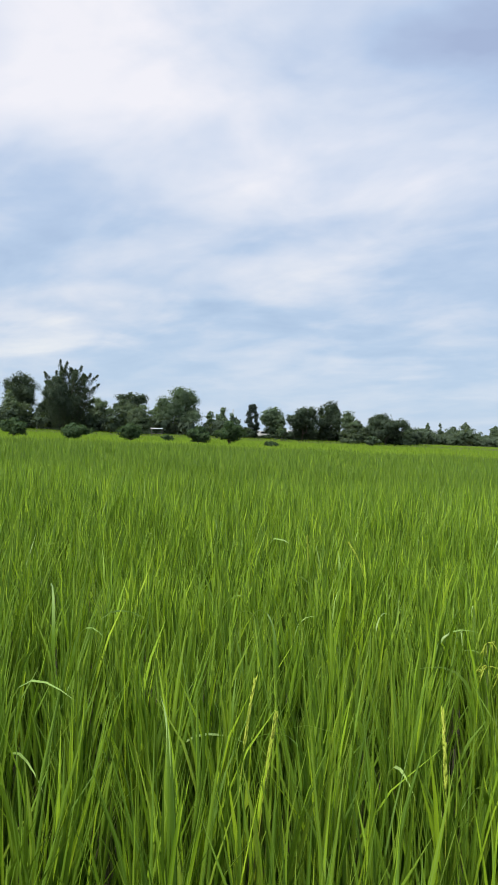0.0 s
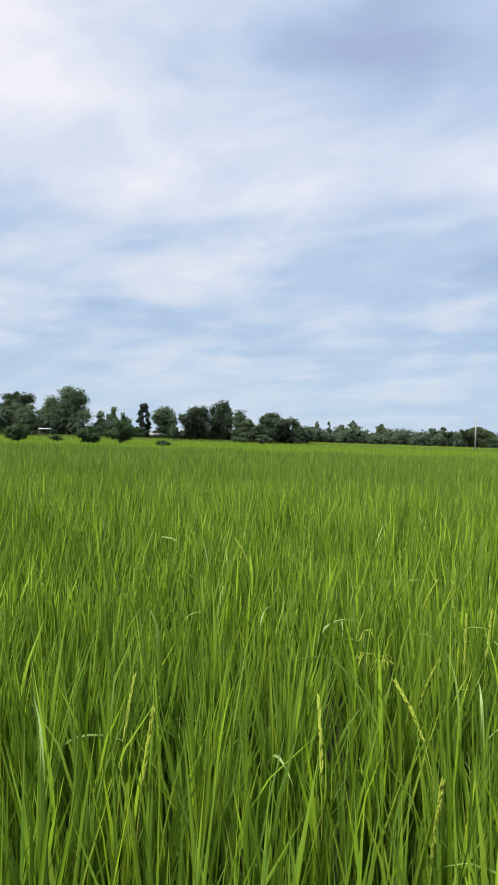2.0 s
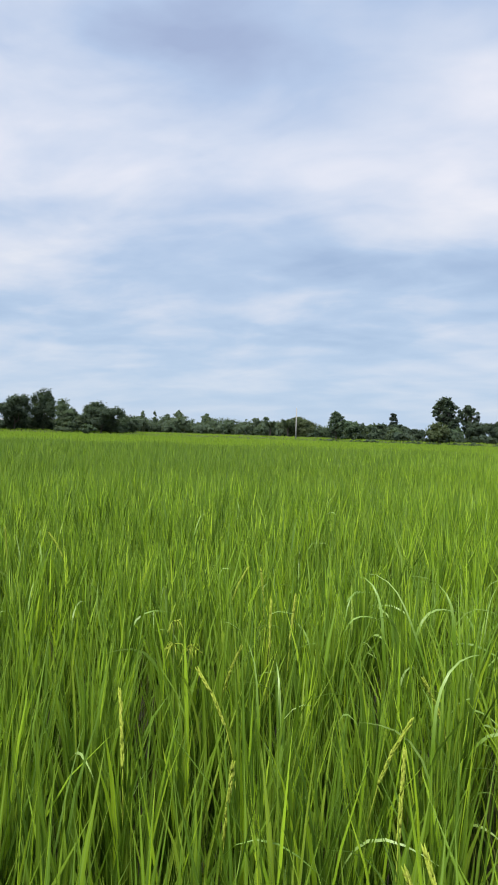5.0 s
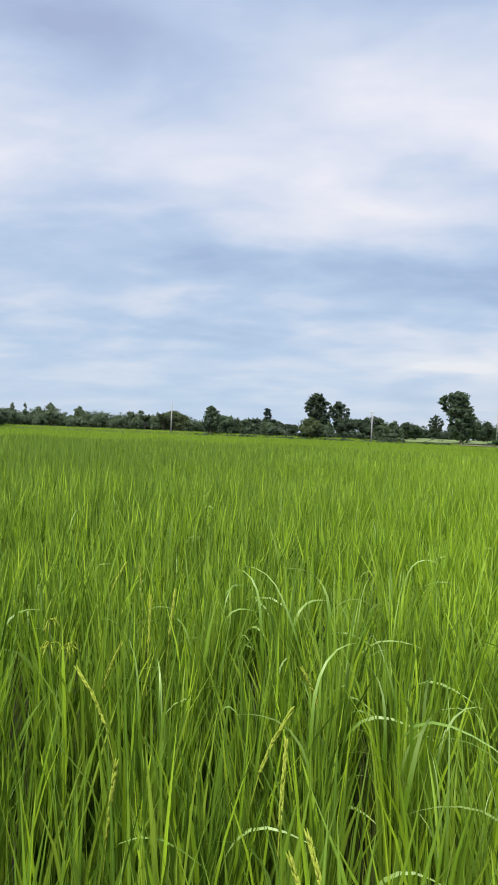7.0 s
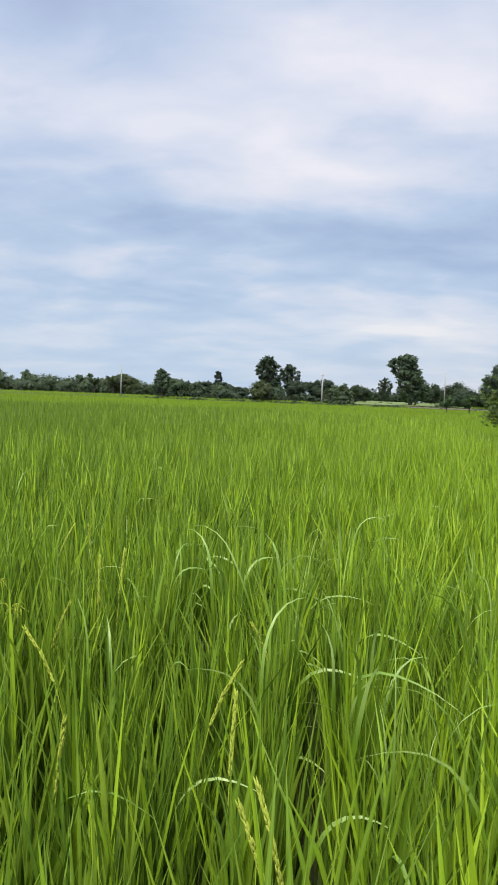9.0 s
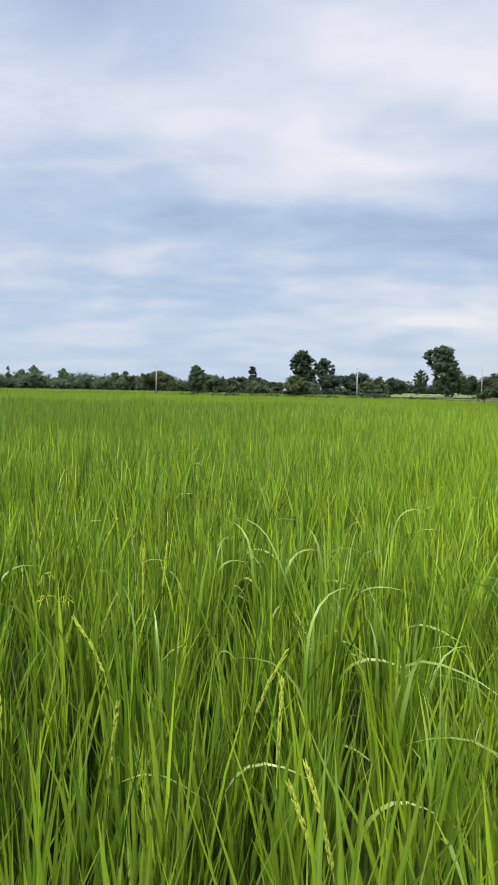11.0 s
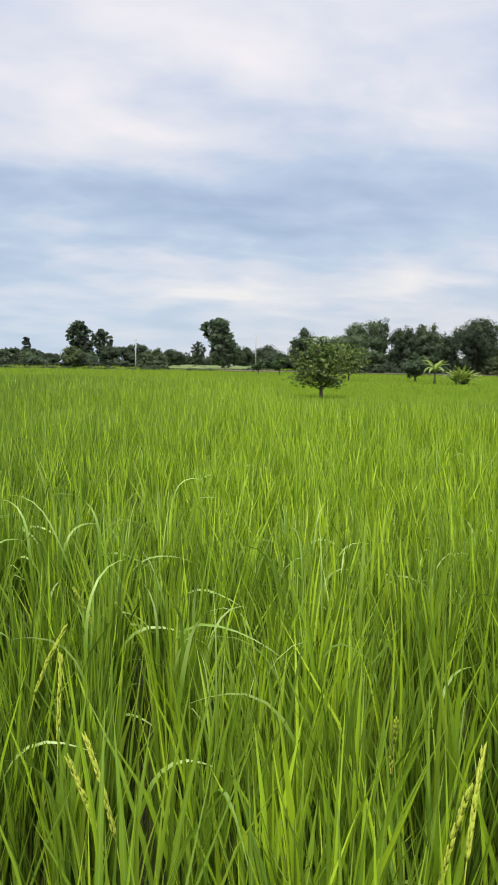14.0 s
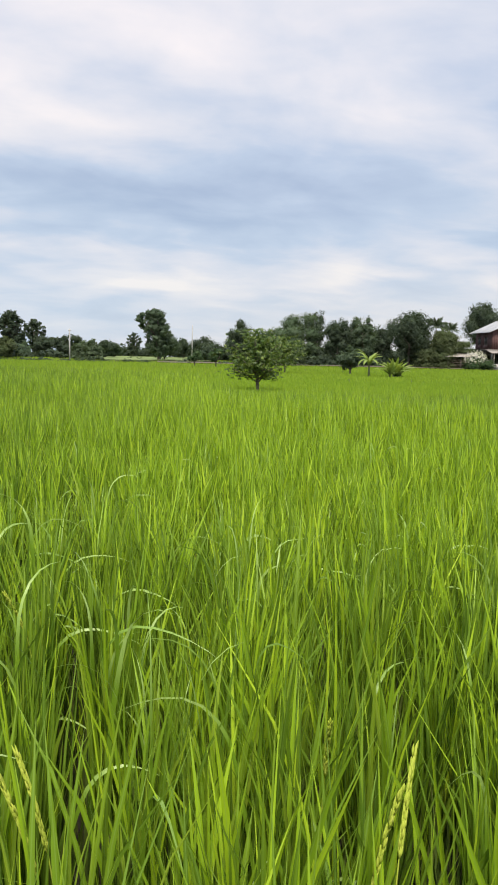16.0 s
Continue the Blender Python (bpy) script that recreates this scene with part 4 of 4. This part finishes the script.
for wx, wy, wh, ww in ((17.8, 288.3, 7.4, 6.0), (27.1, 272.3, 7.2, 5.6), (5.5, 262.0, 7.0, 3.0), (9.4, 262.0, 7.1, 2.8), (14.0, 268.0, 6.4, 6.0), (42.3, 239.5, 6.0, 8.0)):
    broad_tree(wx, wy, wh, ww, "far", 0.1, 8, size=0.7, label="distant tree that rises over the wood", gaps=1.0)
hedge("undergrowth", -36, 0.5, 158, 170, lambda a: (0.5 if -11.3 < a < -10.0 else 5.0 if a < -16 else 3.2) + 0.7 * math.sin(a * 1.7), "dark", "dark undergrowth between the trees", 22, 0.5, 0.9, 0.55)
hedge("undergrowth", 15, 27.5, 160, 168, lambda a: 1.6 + 0.6 * math.sin(a * 2.3), "dark", "dark undergrowth between the trees", 23, 0.5, 0.9, 0.6)
hedge("undergrowth", 36.5, 64, 162, 172, lambda a: 5.0 + 0.9 * math.sin(a * 1.1), "dark", "dark undergrowth below the tall trees", 24, 0.5, 1.25, 0.5)
hedge("undergrowth", 27, 37, 205, 225, lambda a: 3.6 + 0.8 * math.sin(a * 1.9), "dark", "dark thicket behind the dry meadow", 25, 0.6, 0.9, 0.55)
hedge("undergrowth", 42, 55, 151, 156, lambda a: 2.0 + 0.7 * math.sin(a * 2.7), "dark", "dark undergrowth below the tall trees", 27, 0.4, 1.0, 0.6)
hedge("meadow_bushes", 27, 37.6, 160, 196, lambda a: max(0.0, 0.75 * math.sin(a * 5.3) * math.sin(a * 2.1)), "mid", "scattered low bushes on the dry meadow", 28, 0.35, 0.9, 1.6)
hedge("track_weeds", 33, 56, 144.5, 147, lambda a: max(0.0, 0.55 * math.sin(a * 3.7) * math.sin(a * 1.7 + 1)), "olive", "low weeds along the near side of the track", 29, 0.3, 0.9, 1.3)
hedge("bank_weeds", 14, 60, 149.5, 153, lambda a: 0.45 + 0.4 * math.sin(a * 3.1) * math.sin(a * 1.3), "mid", "low weeds on the bank", 26, 0.3, 0.8, 1.3)

# ---------------------------------------------------------------- small trees in the field
for sx, sy, sh, sw in ((-39.9, 73.9, 1.85, 2.6), (-34.5, 76.6, 1.8, 2.8), (-29.1, 78.8, 1.95, 2.4), (-22.3, 81.0, 2.0, 2.2), (-19.1, 81.8, 2.45, 2.7), (-30.2, 95.3, 0.9, 1.3), (-14.6, 82.7, 0.7, 1.3)):
    broad_tree(sx, sy, sh * 1.05, sw * 1.06, "shrub", 0.07, 20, size=0.17, gaps=0.2, flat_top=1.0, name="shrub", category="shrub", label="round dark green clipped fruit shrub in the field")


def near_tree(x, y, height, width, n, size, seed, label):
    """A young tree with a short trunk, spreading boughs and big separate leaves in rosettes."""
    rng = np.random.default_rng(seed)
    ob = thing("young_tree", x, y, float(ground_height(x, y)), label, "tree", "young trees in the field")
    fork = height * 0.2
    boughs, tips = [tube(((0, 0, -.2), (0.03, 0, fork * .6), (0, 0, fork)), (0.085, 0.07, 0.06), 8)], []
    for i in range(15):
        a = 2.4 * i + rng.uniform(-.3, .3)
        u = (i + 0.5) / 15
        z1 = fork + (height - fork) * (0.12 + 0.80 * u)
        reach = width * 0.46 * math.sin(math.pi * (0.24 + 0.66 * u)) * rng.uniform(0.75, 1.1)
        z0 = fork * 0.7 + (height - fork) * 0.45 * u
        mid = (0.5 * reach * math.cos(a), 0.5 * reach * math.sin(a), (z0 + z1) / 2 + 0.05)
        end = (reach * math.cos(a), reach * math.sin(a), z1)
        boughs.append(tube(((0, 0, z0), mid, end), (0.035, 0.022, 0.008), 5))
        for k in range(n):
            s = rng.uniform(0.25, 1.05)
            base = (np.array((0, 0, z0)) * (1 - s) + np.array(end) * s) if s < .5 else np.array(mid) * 2 * (1 - s) + np.array(end) * (2 * s - 1)
            tips.append(base + rng.normal(0, 0.085 * width * (0.5 + s * 0.6), 3) * (1, 1, 0.75))
    boughs.append(tube(((0, 0, fork), (0.04, 0.02, height * .6), (0, 0, height * .93)), (0.055, 0.035, 0.01), 6))
    for k in range(n * 2):
        tips.append(np.array((0, 0, rng.uniform(0.58, 0.92) * height)) + rng.normal(0, 0.06 * width, 3))
    tips = np.array(tips)
    tips = tips[(tips[:, 2] > fork * 1.0) & (tips[:, 2] < height * 0.93)]
    leaves = []
    for t in tips:
        m = rng.integers(4, 8)
        out = unit(rng.normal(size=(m, 3)) * (1, 1, .5) + (0, 0, .55))
        leaves.append(leaf_quads(rng, t + out * (1, 1, .3) * size * 0.55, out + (0, 0, .6), size, 0.42, droop=0.25))
    part("trunk", joined(boughs), BARK, ob, "short grey forked trunk", True)
    part("crown", joined(leaves), LEAVES["near"], ob)


near_tree(19.45, 22.95, 2.65, 2.4, 60, 0.14, 41, "young broad-leaved tree standing alone in the rice")
near_tree(48.4, 53.3, 3.8, 4.0, 40, 0.23, 42, "young broad-leaved tree on a thin trunk in the field")
broad_tree(52.6, 49.1, 2.75, 2.3, "mid", 0.2, 16, size=0.17, gaps=0.2, label="small round mango tree on a short trunk", category="tree")
banana_plant(48.5, 43.2, 2.5, 1.9, 1, 12, 1, "banana plant with drooping torn leaves on the bank", 0.32)
banana_plant(49.9, 41.6, 2.05, 2.3, 2, 9, 9, "bushy yellow-green clump of young banana plants", 0.34)

# ---------------------------------------------------------------- poles, house and other man-made things
pole(33.2, 152.4, 6.25, "slim pale concrete pole before the distant wood", False)
pole(68.6, 135.6, 6.0, "slim pale concrete pole at the field's far edge")
pole(105.9, 148.5, 7.8, "slim grey concrete pole behind small trees", False)
pole(120.5, 132.9, 9.0, "slim grey concrete pole among tall trees", False)
pole(-38.0, 165.9, 6.1, "thin dark pole that rises between feathery trees", False)


def roof_sheet(x0, x1, y0, y1, z0, z1, mat, waves=26, thick=0.05):
    """A corrugated sheet that climbs from y0, z0 to y1, z1."""
    m = waves * 2
    v, q = [], []
    for i in range(m + 1):
        x = x0 + (x1 - x0) * i / m
        b = 0.035 * (1 if i % 2 else -1)
        v += [(x, y0, z0 + b), (x, y1, z1 + b), (x, y0, z0 + b - thick), (x, y1, z1 + b - thick)]
    for i in range(m):
        a = 4 * i
        q += [(a, a + 4, a + 5, a + 1), (a + 2, a + 3, a + 7, a + 6), (a, a + 2, a + 6, a + 4), (a + 1, a + 5, a + 7, a + 3)]
    q += [(0, 1, 3, 2), (4 * m, 4 * m + 2, 4 * m + 3, 4 * m + 1)]
    return np.array(v), q, []


def house():
    """Two storeys: boarded upper floor over posts, tin roof with its gable towards the field."""
    ob = thing("house", 137.9, 87.6, 0.75, "two-storey red-brown boarded house with a pale tin roof", "house", turn=-32)
    W, D, F, E, T = 9.0, 7.5, 3.5, 6.95, 9.3       # width, depth, upper floor, eaves, ridge

    def boards(count, span, spot, openings):
        """Upright boards along one side; spot maps a run along it to a block."""
        for k in range(count):
            u0, u1 = -span / 2 + k * span / count, -span / 2 + (k + 1) * span / count
            hole = [o for o in openings if u0 < o[1] and u1 > o[0]]
            for z0, z1 in (((F, hole[0][2]), (hole[0][3], E)) if hole else ((F, E),)):
                part("board", spot(u0 + .012, u1 - .012, z0, z1, 0.02 + .012 * (k % 2)), RED_WOOD, ob)

    front = lambda u0, u1, z0, z1, p: block(u0, -D / 2 - p, z0, u1, -D / 2 + .06, z1)
    flank = lambda u0, u1, z0, z1, p: block(-W / 2 - p, u0, z0, -W / 2 + .06, u1, z1)
    boards(22, W, front, ((-2.9, -1.7, 4.4, 5.9), (0.9, 2.1, 4.4, 5.9)))
    boards(18, D, flank, ((-1.6, -0.4, 4.4, 5.9), (1.3, 2.4, 4.4, 5.9)))
    part("wall", joined((block(W / 2 - .12, -D / 2 + .07, F, W / 2, D / 2, E), block(-W / 2 + .07, D / 2 - .12, F, W / 2 - .12, D / 2, E))), RED_WOOD, ob)
    part("upper_floor", block(-W / 2 - .15, -D / 2 - .15, F - .2, W / 2 + .15, D / 2 + .1, F), GREY_WOOD, ob)
    for spot, mids, mat, note in ((front, (-2.3, 1.5), WHITE, "white shutter"), (flank, (-1.0, 1.85), GLASS, "dark glass")):
        for m in mids:
            w = part("window", joined((spot(m - .62, m - .54, 4.36, 5.94, .07), spot(m + .54, m + .62, 4.36, 5.94, .07), spot(m - .54, m + .54, 5.86, 5.94, .07),
                                       spot(m - .54, m + .54, 4.36, 4.44, .07), spot(m - .03, m + .03, 4.44, 5.86, .05))), GREY_WOOD, ob, "weathered window frame")
            part("pane", spot(m - .54, m - .03, 4.44, 5.86, 0.0), mat, w, note)
            part("pane", spot(m + .03, m + .54, 4.44, 5.86, 0.0), GLASS, w, "dark glass")
    for px in (-4.3, -1.5, 1.5, 4.3):
        for py in (-3.5, 3.5):
            part("post", block(px - .13, py - .13, -.3, px + .13, py + .13, F - .2), CONCRETE, ob, "concrete post")
    part("lower_wall", joined((block(-W / 2, 0.8, -.2, W / 2, .95, F - .2), block(-W / 2 + .2, -3.3, -.2, -W / 2 + .35, .8, 1.6))), GREY_WOOD, ob, "weathered lower wall in shade")
    # roof slopes run along local y; built along x and turned
    swap = lambda piece: (piece[0][:, [1, 0, 2]], [f[::-1] for f in piece[1]], [])
    roof = part("roof", swap(roof_sheet(-D / 2 - 1.0, D / 2 + 1.0, -W / 2 - 1.1, 0.0, E - .25, T, TIN, 26)), TIN, ob, "pale grey corrugated tin")
    part("far_slope", swap(roof_sheet(-D / 2 - 1.0, D / 2 + 1.0, W / 2 + 1.1, 0.0, E - .25, T, TIN, 26)), TIN, roof)
    for gy in (-D / 2, D / 2 - .08):
        g = np.array([(-W / 2, gy, E), (W / 2, gy, E), (0, gy, T - .2), (-W / 2, gy + .08, E), (W / 2, gy + .08, E), (0, gy + .08, T - .2)], float)
        part("gable", (g, [(0, 1, 4, 3), (1, 2, 5, 4), (2, 0, 3, 5)], [(0, 2, 1), (3, 4, 5)]), RED_WOOD, ob)
    part("lean_to_roof", roof_sheet(-W / 2 - 1.4, W / 2 + .8, -D / 2 - 3.0, -D / 2 - .2, 2.75, 3.5, OLD_TIN, 24), OLD_TIN, ob, "low pale tin lean-to roof")
    for px in (-5.2, -1.0, 3.2):
        part("lean_to_post", block(px - .07, -D / 2 - 2.8, -.2, px + .07, -D / 2 - 2.66, 2.72), GREY_WOOD, ob)


def shed():
    ob = thing("shed", 123.0, 87.2, 0.72, "open lean-to shed with a sagging tin roof", "shed", turn=-54)
    for px in (-2.3, 0, 2.3):
        for py in (-1.2, 1.2):
            part("post", tube(((px, py, -.1), (px, py, 2.0 + (.45 if py > 0 else 0))), (.07, .06), 6), GREY_WOOD, ob)
    part("roof", roof_sheet(-2.9, 2.9, -1.7, 1.7, 1.95, 2.75, OLD_TIN, 14), OLD_TIN, ob, "old grey tin")
    for k in range(5):
        part("rail", block(-2.3, -1.24, .2 + .3 * k, 2.3, -1.2, .3 + .3 * k), BARK, ob)


def hut():
    ob = thing("field_hut", -47.0, 141.4, 0.2, "small open field hut with a flat white roof", "hut", turn=18)
    for px in (-1.0, 1.0):
        for py in (-.6, .6):
            part("post", tube(((px, py, -.1), (px, py, 1.78)), (.06, .05), 6), GREY_WOOD, ob)
    part("roof", roof_sheet(-1.15, 1.15, -.95, .95, 1.72, 1.82, WHITE, 8), WHITE, ob, "white sheet roof")
    part("bench", block(-1.0, -.55, .75, 1.0, .55, .83), GREY_WOOD, ob)


def van():
    """A parked white pickup with a closed back, half hidden by a tree."""
    ob = thing("pickup_truck", -30.6, 163.0, 0.75, "white parked pickup truck with a closed back", "truck", turn=8)
    prof = ((-2.4, .45), (2.35, .45), (2.45, .75), (2.35, 1.0), (1.45, 1.1), (.9, 1.62), (-.55, 1.7), (-2.4, 1.66))
    n = len(prof)
    v = [(x, -.82, z) for x, z in prof] + [(x, .82, z) for x, z in prof]
    me = bpy.data.meshes.new("body")
    me.from_pydata(v, [], [tuple(range(n))[::-1], tuple(range(n, 2 * n))] + [(k, (k + 1) % n, n + (k + 1) % n, n + k) for k in range(n)])
    me.materials.append(WHITE)
    b = new("body", me)
    b.parent = ob
    tagged(b, label="white painted body")
    for sy in (-.835, .80):
        part("side_window", block(-.5, sy, 1.12, .75, sy + .035, 1.52), GLASS, ob, "dark side glass")
    for px in (-1.55, 1.6):
        for py in (-.86, .68):
            w = part("wheel", tube(((px, py, .34), (px, py + .18, .34)), (.34, .34), 16), RUBBER, ob, "black tyre", True)
            part("rim", tube(((px, py - .01, .34), (px, py + .19, .34)), (.19, .19), 12), CONCRETE, w, "grey rim", True)
    part("bumper", block(2.36, -.8, .42, 2.55, .8, .6), RUBBER, ob)
    for py in (-.6, .6):
        part("headlight", block(2.38, py - .14, .78, 2.44, py + .14, .92), GLASS, ob)


def farm_building(x, y, z, turn, w, d, h, mat, label):
    ob = thing("farm_building", x, y, z, label, "building", turn=turn)
    part("wall", block(-w / 2, -d / 2, -.2, w / 2, d / 2, h), WHITE, ob, "whitewashed wall")
    part("roof", roof_sheet(-w / 2 - .4, w / 2 + .4, -d / 2 - .5, d / 2 + .4, h, h + .8, mat, 16), mat, ob, "blue-grey tin")


house()
shed()
hut()
van()
farm_building(-28.5, 176.0, 0.75, 8, 6.0, 4.0, 1.5, TIN, "low whitewashed farm building with a tin roof behind the trees")
hedge("white_flowering_bush", 55.2, 56.6, 147, 149, lambda a: 3.0, "shrub", "large bush with white blossom beside the house", 31, 0.25, 1.1, 0.5, "bush")


def blossoms():
    """White flower heads over the bush by the house."""
    rng = np.random.default_rng(33)
    c = np.array((122.3, 83.6, 2.3)) + unit(rng.normal(size=(620, 3))) * (1.9, 1.9, 1.4) * rng.uniform(.85, 1.15, (620, 1))
    v, q, t = leaf_quads(rng, c, unit(c - np.array((122.3, 83.6, 2.3))), 0.24, 0.9)
    ob = new("white_blossom", soup("white_blossom", v, (q, t), PETAL, smooth=False))
    tagged(ob, "white blossom on the bush by the house", "flowers", kind="stuff")


blossoms()


def garden_wall():
    ob = thing("garden_wall", 127.3, 82.2, 0.6, "low grey concrete garden wall along the track", "wall", turn=-57)
    for k in range(6):
        part("panel", block(-1.0 + 2.2 * k, -.06, -.1, 1.05 + 2.2 * k, .06, .85), CONCRETE, ob)
        part("post", block(1.05 + 2.2 * k, -.09, -.1, 1.2 + 2.2 * k, .09, .95), CONCRETE, ob)


garden_wall()


# ---------------------------------------------------------------- ears and weeds in the rice
def rice_ear(x, y, height, lean, turn, seed):
    """A stalk with a slim nodding head of grains; the head stands over x, y."""
    rng = np.random.default_rng(seed)
    ob = thing("rice_ear", x, y, 0.0, "yellow-green ripening rice ear on a thin stalk", "rice ear", "ripening rice ears", turn)
    pts, p, a = [], np.array((0.0, 0.0, 0.0)), 0.04
    for k in range(13):
        pts.append(tuple(p))
        p = p + np.array((math.sin(a), 0, math.cos(a))) * height / 11.5
        a += lean * (0.01 if k < 8 else 0.17)
    pts = [(px - pts[11][0], py, pz) for px, py, pz in pts]      # the head, not the root, stands at x, y
    part("stalk", tube(pts, [0.0022 - 0.0001 * k for k in range(13)], 5), GRAIN, ob, "thin pale green stalk", True)
    grains = []
    q = np.array(pts)
    for k in range(90):
        u = 10.0 + 1.95 * k / 90
        i = min(int(u), 11)
        c = q[i] + (q[i + 1] - q[i]) * (u - i)
        d = unit((q[i + 1] - q[i])[None])[0]
        side = unit(np.cross(d, rng.normal(size=3))[None])[0]
        c = c + side * 0.0016
        tip = d * 0.017 + side * 0.0020
        grains.append(tube((c, c + tip * 0.45, c + tip), (0.0012, 0.0024, 0.0004), 4))
    part("grain_head", joined(grains), GRAIN, ob, "plump yellowing grains", True)


for k, (ex, ey) in enumerate((
        (-0.32, 1.61), (-0.41, 1.84), (0.27, 1.96), (0.63, 3.32), (0.34, 2.18), (0.64, 2.75), (0.04, 1.75), (-0.34, 4.58), (-0.63, 4.63), (0.61, 1.59),
        (0.55, 1.37), (0.49, 1.04), (0.83, 1.89), (0.23, 1.38), (0.54, 3.42), (0.54, 2.65), (0.45, 1.0), (0.97, 0.9), (0.83, 0.65), (0.94, 0.7))):
    rice_ear(ex, ey, 0.93, 0.15 + 0.2 * (k * 7 % 5), (k * 77) % 360, 100 + k)


def sedge(x, y, height, seed):
    """A tall weed: thin stems that end in pale curling sprays."""
    rng = np.random.default_rng(seed)
    ob = thing("sedge_weed", x, y, 0.0, "pale green sedge with curling seed sprays among the rice", "weed", "weeds in the rice")
    for k in range(5):
        a = rng.uniform(0, 6.28)
        r = rng.uniform(0.02, 0.09)
        h = height * rng.uniform(0.88, 1.0)
        tip = np.array((r * math.cos(a), r * math.sin(a), h))
        stem = part("stem", tube(((0, 0, 0), (0.5 * tip[0], 0.5 * tip[1], 0.6 * h), tuple(tip)), (0.0028, 0.002, 0.0014), 5), CULM, ob, "thin round stem", True)
        for j in range(6):
            b = rng.uniform(0, 6.28)
            ln = rng.uniform(0.012, 0.045)
            pts = [tip + np.array((math.cos(b) * ln * u, math.sin(b) * ln * u, rng.uniform(-.01, 0.04) * u - 0.05 * u * u)) for u in (0, 0.35, 0.7, 1.0)]
            part("seed_spray", tube(pts, (0.001, 0.0012, 0.002, 0.0006), 4), GRAIN, stem, "pale curling seed spray", True)


for k, (wx, wy) in enumerate(((0.23, 2.58),)):
    sedge(wx, wy, 0.93, 300 + k)
